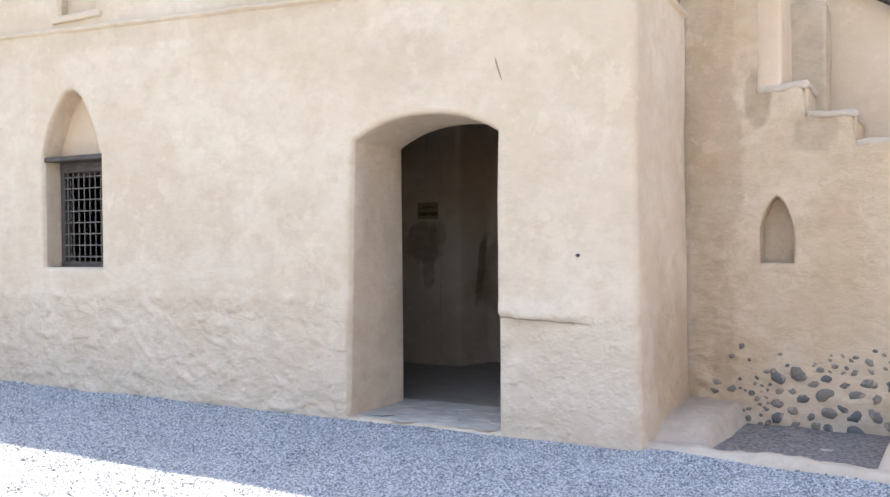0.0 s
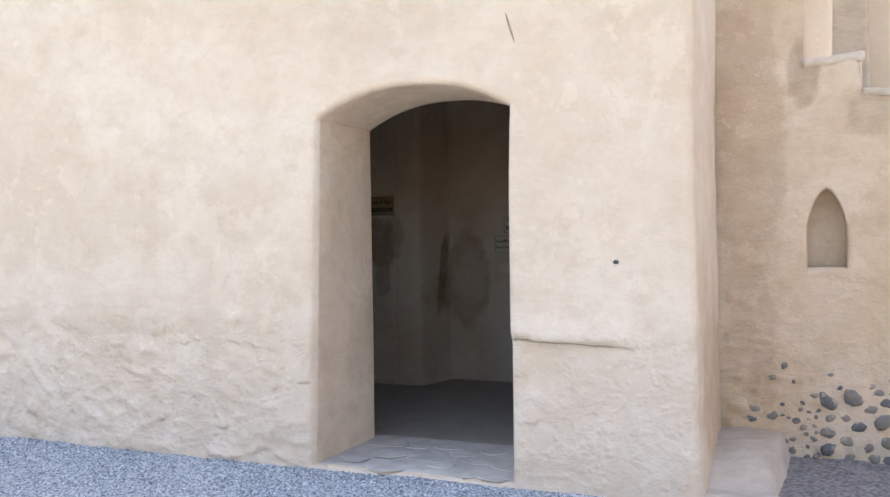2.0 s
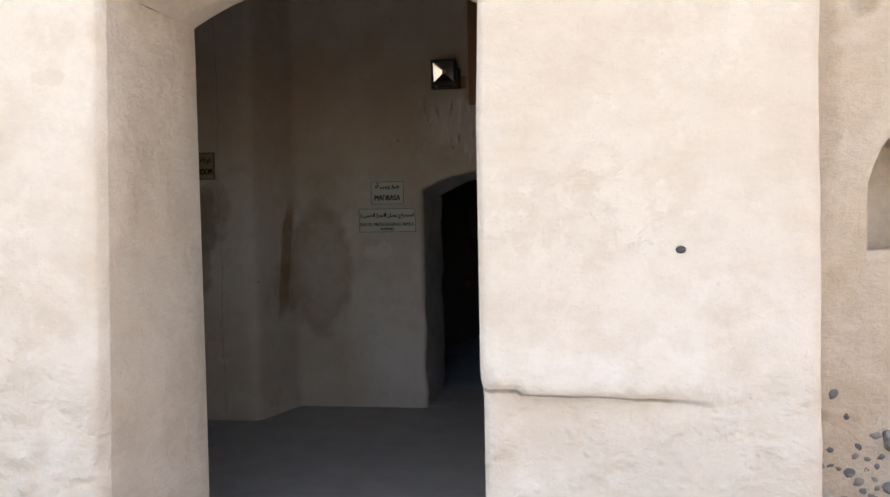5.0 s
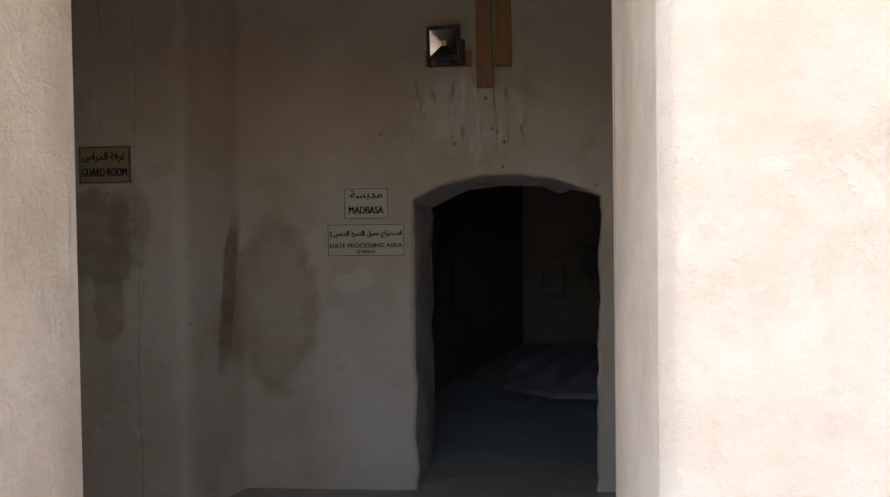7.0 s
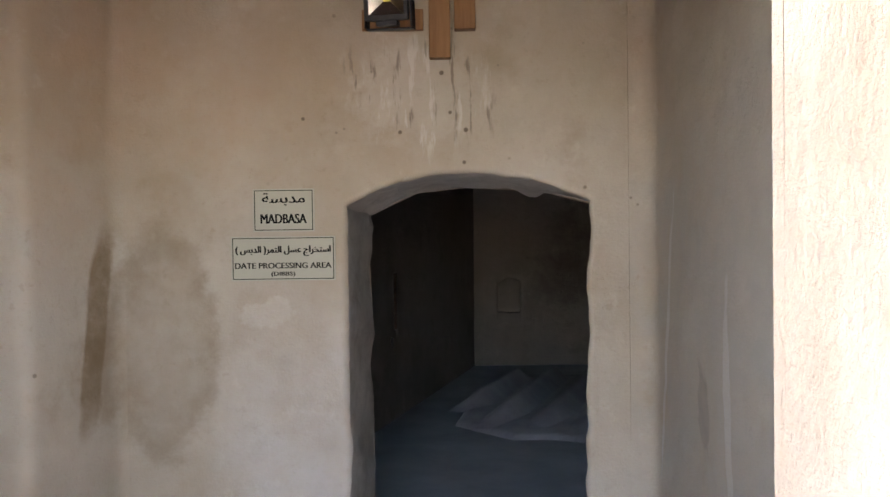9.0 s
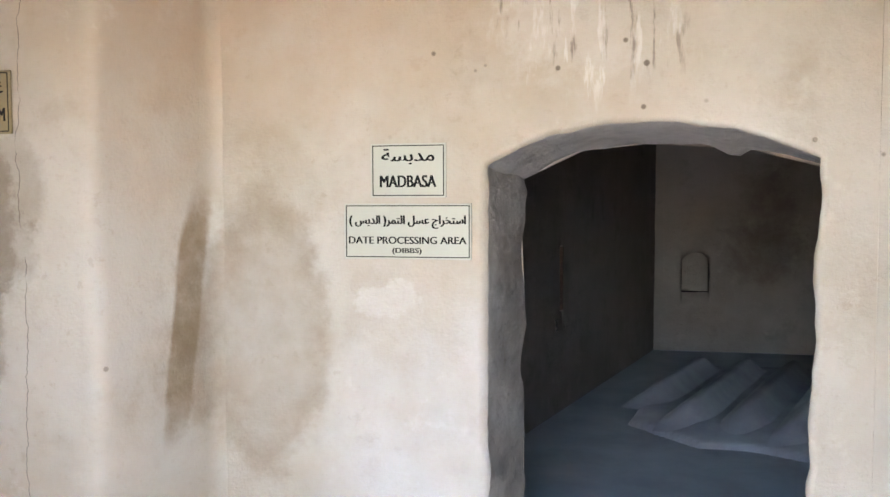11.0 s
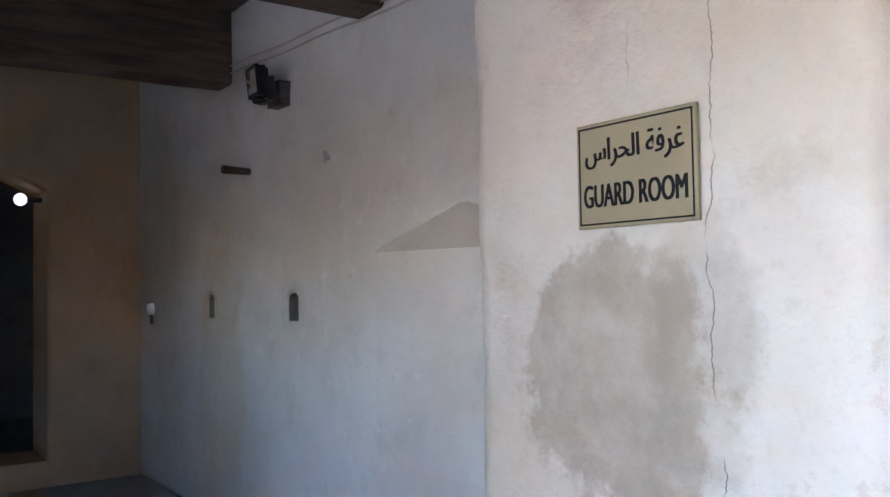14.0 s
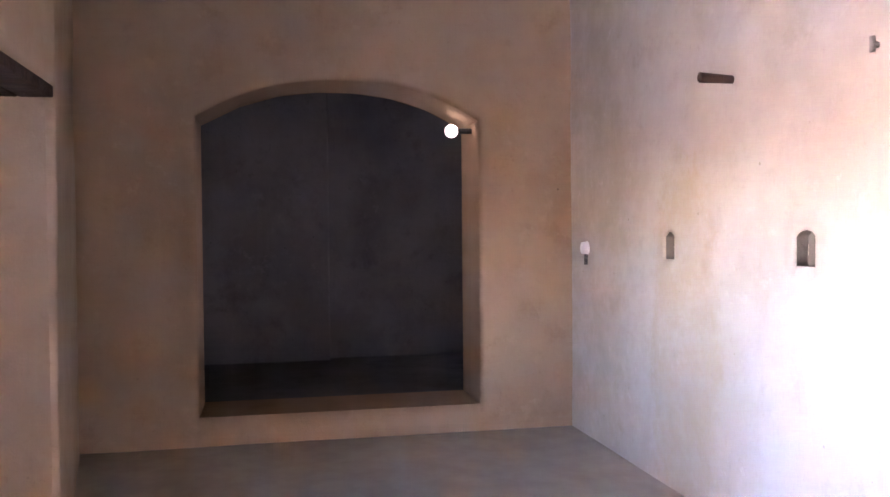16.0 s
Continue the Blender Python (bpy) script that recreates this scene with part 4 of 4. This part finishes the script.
def stone_mesh(name, seed):
    bm = bmesh.new()
    bmesh.ops.create_icosphere(bm, subdivisions=2, radius=1.0)
    off = Vector((seed * 3.7, seed * 1.3, seed * 2.1))
    for v in bm.verts:
        n = v.co.normalized()
        v.co = n * (1.0 + 0.5 * noise.noise(n * 1.3 + off) + 0.16 * noise.noise(n * 3.1 + off))
    me = bpy.data.meshes.new(name)
    bm.to_mesh(me)
    bm.free()
    me.materials.append(mat_cobble)
    for p in me.polygons:
        p.use_smooth = True
    return me


stone_kinds = [stone_mesh("stone", i) for i in range(7)]
rng = random.Random(4)
laid = []
for tries in range(6000):
    x, z = rng.uniform(-0.45, 1.5), rng.uniform(-0.02, 0.62)
    r = rng.uniform(0.014, 0.032) if z > 0.4 or x < 0.0 else rng.uniform(0.03, 0.07)
    if rng.random() < smooth01((z - 0.1 - 0.22 * smooth01((x + 0.4) / 0.7)) / 0.25) * 0.97:
        continue
    if x < -0.25 and z < 0.2 or any(math.hypot(x - a, (z - b) * 1.2) < (r + c) * 1.1 for a, b, c in laid):
        continue
    laid.append((x, z, r))
    if len(laid) >= 110:
        break
for x, z, r in laid:
    ob = new("stone", rng.choice(stone_kinds))
    ob.parent = stair_wall
    sw = stair_swell((x, STAIR, z))
    ob.matrix_world = Matrix.Translation((x, STAIR - sw + 0.3 * r, z)) @ Euler((0, rng.uniform(-0.8, 0.8), 0)).to_matrix().to_4x4() @ Matrix.Diagonal((r * 1.15, r * 0.62, r * rng.uniform(0.75, 0.95), 1))


# loose gravel chips on the shaded strip and the sunlit edge
def ground_height(x, y):
    return -0.035 + uneven((x, y, -0.035), 1.5) + 0.05 * max(0.0, min(1.0, (y - 4.6) / 1.3))


gr = np.random.default_rng(5)
N = 42000
cx = gr.uniform(-7.6, 1.3, N)
cy = 3.3 + 2.58 * gr.random(N) ** 0.8
size = gr.uniform(0.0045, 0.0105, N)
shape = np.array([(1, 0, 0), (-0.5, 0.85, 0), (-0.55, -0.8, 0), (0.1, 0.05, 0.8), (0.0, 0.1, -0.6)])
tri = np.array([(0, 1, 3), (1, 2, 3), (2, 0, 3), (1, 0, 4), (2, 1, 4), (0, 2, 4)])
verts, faces = [], []
for n in range(N):
    a, b, c = gr.uniform(0, 2 * math.pi), gr.uniform(-0.7, 0.7), gr.uniform(0.7, 1.4)
    rot = np.array(Euler((b, b * 0.6, a)).to_matrix())
    pts = (shape * (size[n] * c, size[n], size[n])) @ rot.T + (cx[n], cy[n], ground_height(cx[n], cy[n]) + 0.002)
    verts.extend(map(tuple, pts))
    faces.extend(tuple(int(q) + 5 * n for q in f) for f in tri)
me = bpy.data.meshes.new("gravel")
me.from_pydata(verts, [], faces)
me.materials.append(mat_stone_chip)
tagged(new("gravel", me), "loose angular blue grey gravel chips on the ground", "gravel", kind="stuff")


# ---- signs ----
def lettering(name, text, width, height, bold=0.0):
    """Letters as one mesh in the plane y = 0, fitted to a box round the origin; they face -y."""
    cu = bpy.data.curves.new(name, "FONT")
    cu.body, cu.offset, cu.resolution_u = text, 0.0, 4
    ob = bpy.data.objects.new(name, cu)
    scene.collection.objects.link(ob)
    me = bpy.data.meshes.new_from_object(ob.evaluated_get(bpy.context.evaluated_depsgraph_get()))
    bpy.data.objects.remove(ob)
    bpy.data.curves.remove(cu)
    co = np.array([v.co[:] for v in me.vertices])
    lo, hi = co.min(0), co.max(0)
    for v, p in zip(me.vertices, co):
        q = (p - (lo + hi) / 2) / (hi - lo + 1e-9)
        v.co = (q[0] * width, 0.0, q[1] * height)
    b = bmesh.new()
    heavy = min(0.0019, 0.05 * height) if bold else 0.0
    for n, dx in enumerate((0.0, -heavy, heavy)):
        k0 = len(b.verts)
        b.from_mesh(me)
        b.verts.ensure_lookup_table()
        for v in b.verts[k0:]:
            v.co.x += dx
            v.co.y -= 0.00012 * n
    b.to_mesh(me)
    b.free()
    me.materials.clear()
    me.materials.append(mat_ink)
    me.name = name
    return me


def sign(where, width, height, plate_mat, label, lines, margin=0.006):
    ob = thing("wall_sign", label, "sign", where)
    part("plate", box(-width / 2, width / 2, -0.003, 0.006, -height / 2, height / 2, 0.0012, 1), plate_mat, ob)
    b = bmesh.new()
    w, h, t = width / 2 - margin, height / 2 - margin, 0.003
    for q in ((-w, w, h - t, h), (-w, w, -h, -h + t), (-w, -w + t, -h + t, h - t), (w - t, w, -h + t, h - t)):
        box(q[0], q[1], -0.0040, -0.0028, q[2], q[3], 0, 1, b)
    part("border", b, mat_ink, ob, "thin black border line")
    for text, x, z, tw, th, bold in lines:
        t_ob = new("lettering", lettering("lettering", text, tw, th, bold))
        t_ob.parent = ob
        t_ob.matrix_local = Matrix.Translation((x, -0.0042, z))
    return ob


def visual(*words):
    """Arabic words, each already in joined letter forms, set from right to left."""
    return "".join(reversed(" ".join(words)))


MADBASA = visual("\uFEE3\uFEAA\uFE91\uFEB4\uFE94")
GUARDS = visual("\uFECF\uFEAE\uFED3\uFE94", "\uFE8D\uFEDF\uFEA4\uFEAE\uFE8D\uFEB1")
DIBBS = "( " + visual("\uFE8D\uFEDF\uFEAA\uFE91\uFEB2") + " )" + visual("\uFE8D\uFEB3\uFE98\uFEA8\uFEAE\uFE8D\uFE9D", "\uFECB\uFEB4\uFEDE", "\uFE8D\uFEDF\uFE98\uFEE4\uFEAE")
sign((-2.669, PRESS - 0.012, 1.527), 0.246, 0.172, mat_sign_white, "ivory sign with black border reading MADBASA on plaster wall",
     [(MADBASA, 0.0, 0.044, 0.17, 0.05, 0.014), ("MADBASA", 0.0, -0.034, 0.182, 0.038, 0.012)])
sign((-2.6735, PRESS - 0.012, 1.334), 0.418, 0.178, mat_sign_white, "wide ivory sign reading DATE PROCESSING AREA on plaster wall",
     [(DIBBS, 0.0, 0.03, 0.38, 0.042, 0.013), ("DATE PROCESSING AREA", 0.0, -0.028, 0.385, 0.023, 0.012), ("(DIBBS)", 0.0, -0.063, 0.095, 0.021, 0.012)])
sign((-3.877, GUARD - 0.012, 1.7235), 0.262, 0.184, mat_sign_tan, "tan sign with black border reading GUARD ROOM on plaster",
     [(GUARDS, 0.0, 0.038, 0.215, 0.052, 0.014), ("GUARD ROOM", 0.0, -0.036, 0.225, 0.04, 0.012)])


# ---- floodlights, boards and cables ----
def floodlight(where, turn, label):
    ob = thing("floodlight", label, "floodlight", where, turn)
    ob.scale = (0.86, 0.86, 0.86)
    b = bmesh.new()
    for q in ((-0.1, 0.1, 0.075, 0.1), (-0.1, 0.1, -0.1, -0.075), (-0.1, -0.08, -0.075, 0.075), (0.08, 0.1, -0.075, 0.075)):
        box(q[0], q[1], -0.045, -0.02, q[2], q[3], 0.003, 1, b)
    part("front_frame", b, mat_black, ob)
    part("housing", box(-0.092, 0.092, -0.022, 0.03, -0.095, 0.095, 0.008, 2), mat_black, ob)
    for n in range(7):
        part("fin", box(-0.08 + n * 0.025, -0.075 + n * 0.025, 0.028, 0.05, -0.08, 0.08), mat_black, ob)
    r = bmesh.new()
    o = [r.verts.new(p) for p in ((-0.08, -0.042, -0.075), (0.08, -0.042, -0.075), (0.08, -0.042, 0.075), (-0.08, -0.042, 0.075))]
    c = [r.verts.new(p) for p in ((-0.014, -0.024, -0.014), (0.014, -0.024, -0.014), (0.014, -0.024, 0.014), (-0.014, -0.024, 0.014))]
    for n in range(4):
        r.faces.new((o[n], o[(n + 1) % 4], c[(n + 1) % 4], c[n]))
    part("reflector", r, mat_chrome, ob, "bright faceted metal reflector")
    part("led_chip", box(-0.014, 0.014, -0.027, -0.022, -0.014, 0.014), mat_led, ob, "yellow square light chip")
    b = bmesh.new()
    box(-0.11, -0.102, -0.01, 0.075, -0.125, 0.02, 0.002, 1, b)
    box(0.102, 0.11, -0.01, 0.075, -0.125, 0.02, 0.002, 1, b)
    box(-0.11, 0.11, 0.02, 0.075, -0.133, -0.1252, 0.002, 1, b)
    part("bracket", b, mat_black, ob)
    part("gland_box", box(-0.05, 0.05, -0.04, 0.02, -0.122, -0.1, 0.004), mat_black, ob)
    return ob


floodlight((-2.235, PRESS - 0.09, 2.34), (6, 0, -8), "black square floodlight with bright reflector above the signs")
mount = box(-2.345, -2.1, PRESS - 0.012, PRESS + 0.012, 2.235, 2.32, 0.003)
tagged(part("mounting_board", mount, mat_board), "brown wooden mounting board behind the floodlight", "board")
for xa, xb, za in ((-2.078, -1.993, 2.12), (-1.978, -1.893, 2.23)):
    bd = box(xa, xb, PRESS - 0.045, PRESS + 0.01, za, 3.33, 0.004)
    tagged(part("wall_board", bd, mat_board), "brown wooden trunking board fixed upright on the wall", "board", "trunking boards")
floodlight((-7.42, NORTH - 0.16, 2.69), (6, 0, -4), "black floodlight on a short arm high in the guard room")
tagged(part("mounting_board", box(-7.5, -7.34, NORTH - 0.07, NORTH + 0.01, 2.56, 2.7, 0.004), mat_wood_frame), "dark wooden block that carries the floodlight", "board")
for dz, rr in ((0.0, 0.006), (0.05, 0.005)):
    c = bmesh.new()
    tube = []
    for n in range(40):
        xa = -8.2 + n * 0.1
        za = 2.92 + dz - 0.05 * (xa + 8.2) + 0.006 * math.sin(n * 0.6)
        tube.append([(xa, NORTH - 0.01 + rr * math.cos(a * math.pi / 3), za + rr * math.sin(a * math.pi / 3)) for a in range(7)])
    grid_faces(c, tube)
    tagged(part("cable", c, mat_inner, None, "", True), "thin painted cable run along the top of the wall", "cable", "wall cables")
peg = bmesh.new()
bmesh.ops.create_cone(peg, cap_ends=True, segments=12, radius1=0.02, radius2=0.026, depth=0.22, matrix=Matrix.Translation((-7.92, NORTH - 0.07, 2.25)) @ Euler((radians(88), 0, 0)).to_matrix().to_4x4())
for v in peg.verts:
    v.co += Vector((0.004, 0, 0.004)) * noise.noise(v.co * 40)
tagged(part("wall_peg", peg, mat_wood_dark), "dark wooden peg sticking out of the plaster", "peg")
hk = bar(bmesh.new(), (-6.88, NORTH + 0.01, 2.2), (-6.88, NORTH - 0.03, 2.21), 0.012, 8)
bar(hk, (-6.88, NORTH - 0.025, 2.175), (-6.88, NORTH - 0.025, 2.235), 0.011, 8)
tagged(part("wall_hook", hk, mat_grey), "small grey iron hook in the plaster wall", "hook")
sock = thing("wall_socket", "small white round socket on a worn plaster patch", "socket", (-9.9, NORTH, 1.37))
cap = bmesh.new()
bmesh.ops.create_cone(cap, cap_ends=True, segments=20, radius1=0.05, radius2=0.042, depth=0.05, matrix=Matrix.Translation((0, -0.02, 0)) @ Euler((radians(90), 0, 0)).to_matrix().to_4x4())
part("cover", cap, mat_white_box, sock, "", True)
part("stub_pipe", bar(bmesh.new(), (0, -0.015, -0.04), (0, -0.015, -0.12), 0.014, 10), mat_iron, sock, "dark stub of pipe")
lamp = thing("wall_lamp", "small glowing globe lamp under the arch", "lamp", (-10.5, 8.905, 2.27))
gb = bmesh.new()
bmesh.ops.create_uvsphere(gb, u_segments=20, v_segments=12, radius=0.05)
part("globe", gb, mat_bulb, lamp, "glowing white globe", True)
part("holder", bar(bmesh.new(), (0, 0.045, 0), (0, 0.16, 0), 0.022, 14), mat_black, lamp)

# ---- the date press ----
def press_edge(x):
    return 11.45 + 0.27 * max(0.0, -0.9 - x) + 0.7 * max(0.0, -1.6 - x) + 0.035 * math.sin(x * 9 + 1.0)


def press_height(x, y):
    left_x = -2.0 + 0.27 * (y - 12.3)
    inside = smooth01((y - press_edge(x)) / 0.06) * smooth01((x - left_x) / 0.07) * smooth01((13.95 - y) / 0.1)
    return -0.03 + inside * (0.062 + 0.05 * smooth01((y - press_edge(x)) / 0.5)) + 0.6 * uneven((x, y, 0.1), 1.2)


press = thing("date_press", "low plaster date press bed with parallel drain ridges", "date press")
pb = bmesh.new()
grid_faces(pb, [[(-2.4 + 0.035 * i, 11.1 + 0.035 * j, press_height(-2.4 + 0.035 * i, 11.1 + 0.035 * j)) for j in range(84)] for i in range(110)])
part("bed", pb, mat_bed, press, "", True)
for n in range(-1, 7):
    rb = bmesh.new()
    rows = []
    for i in range(31):
        y = 11.55 + (13.78 - 11.55) * i / 30
        xm = -1.45 + 0.345 * n + 0.33 * (y - 13.65)
        if y < press_edge(xm) + 0.12 or xm < -2.0 + 0.27 * (y - 12.3) + 0.1:
            continue
        rows.append((xm, y))
    if len(rows) > 4:
        shape = []
        for i, (xm, y) in enumerate(rows):
            swell_in = smooth01(i / 4) * smooth01((len(rows) - 1 - i) / 2)
            hgt = 0.115 * swell_in * (1 + 0.15 * noise.noise(Vector((n * 3.1, y * 3, 0))))
            zb = press_height(xm, y) - 0.01
            shape.append([(xm + w, y, zb + hgt * q) for w, q in ((-0.165, 0.0), (-0.11, 0.3), (-0.04, 0.85), (0.0, 1.0), (0.035, 0.88), (0.1, 0.3), (0.165, 0.0))])
        grid_faces(rb, shape)
        part("ridge", rb, mat_bed, press, "", True)
# Dark strip put into the wall slit in place of its shade.
slot = box(-2.475, -2.445, 12.36, 12.4, 0.69, 1.12, 0.003)
tagged(part("slit_shade_strip", slot, mat_wood_dark), "thin dark strip standing in for the shade in a wall slit", "slat")
ring = bmesh.new()
for n in range(16):
    a, b = 2 * math.pi * n / 16, 2 * math.pi * (n + 1) / 16
    bar(ring, (-2.475, 12.25 + 0.035 * math.cos(a), 0.6 + 0.035 * math.sin(a)), (-2.475, 12.25 + 0.035 * math.cos(b), 0.6 + 0.035 * math.sin(b)), 0.007, 6)
bar(ring, (-2.52, 12.25, 0.635), (-2.465, 12.25, 0.635), 0.008, 6)
tagged(part("iron_ring", ring, mat_iron, None, "", True), "small iron ring fixed to the dim plaster wall", "ring")


# flat stones bedded in the threshold
threshold = bpy.data.objects["threshold"]
rng = random.Random(11)
bedded = []
for tries in range(400):
    x, y, r = rng.uniform(-2.8, -1.78), rng.uniform(5.93, 6.55), rng.uniform(0.07, 0.15)
    if any(math.hypot(x - a, y - b) < (r + c) * 0.95 for a, b, c in bedded):
        continue
    bedded.append((x, y, r))
for x, y, r in bedded:
    fs = bmesh.new()
    n = rng.randint(6, 9)
    ring_v = []
    for i in range(n):
        a = 2 * math.pi * i / n + rng.uniform(-0.2, 0.2)
        q = r * rng.uniform(0.75, 1.05)
        ring_v.append((x + q * math.cos(a) * 1.15, y + q * math.sin(a) * 0.85))
    top = [fs.verts.new((p[0], p[1], 0.039 + 0.001 * rng.random())) for p in ring_v]
    low = [fs.verts.new((x + (p[0] - x) * 1.05, y + (p[1] - y) * 1.05, 0.036)) for p in ring_v]
    fs.faces.new(top)
    for i in range(n):
        fs.faces.new((low[i], low[(i + 1) % n], top[(i + 1) % n], top[i]))
    part("flagstone", fs, mat_threshold, threshold)
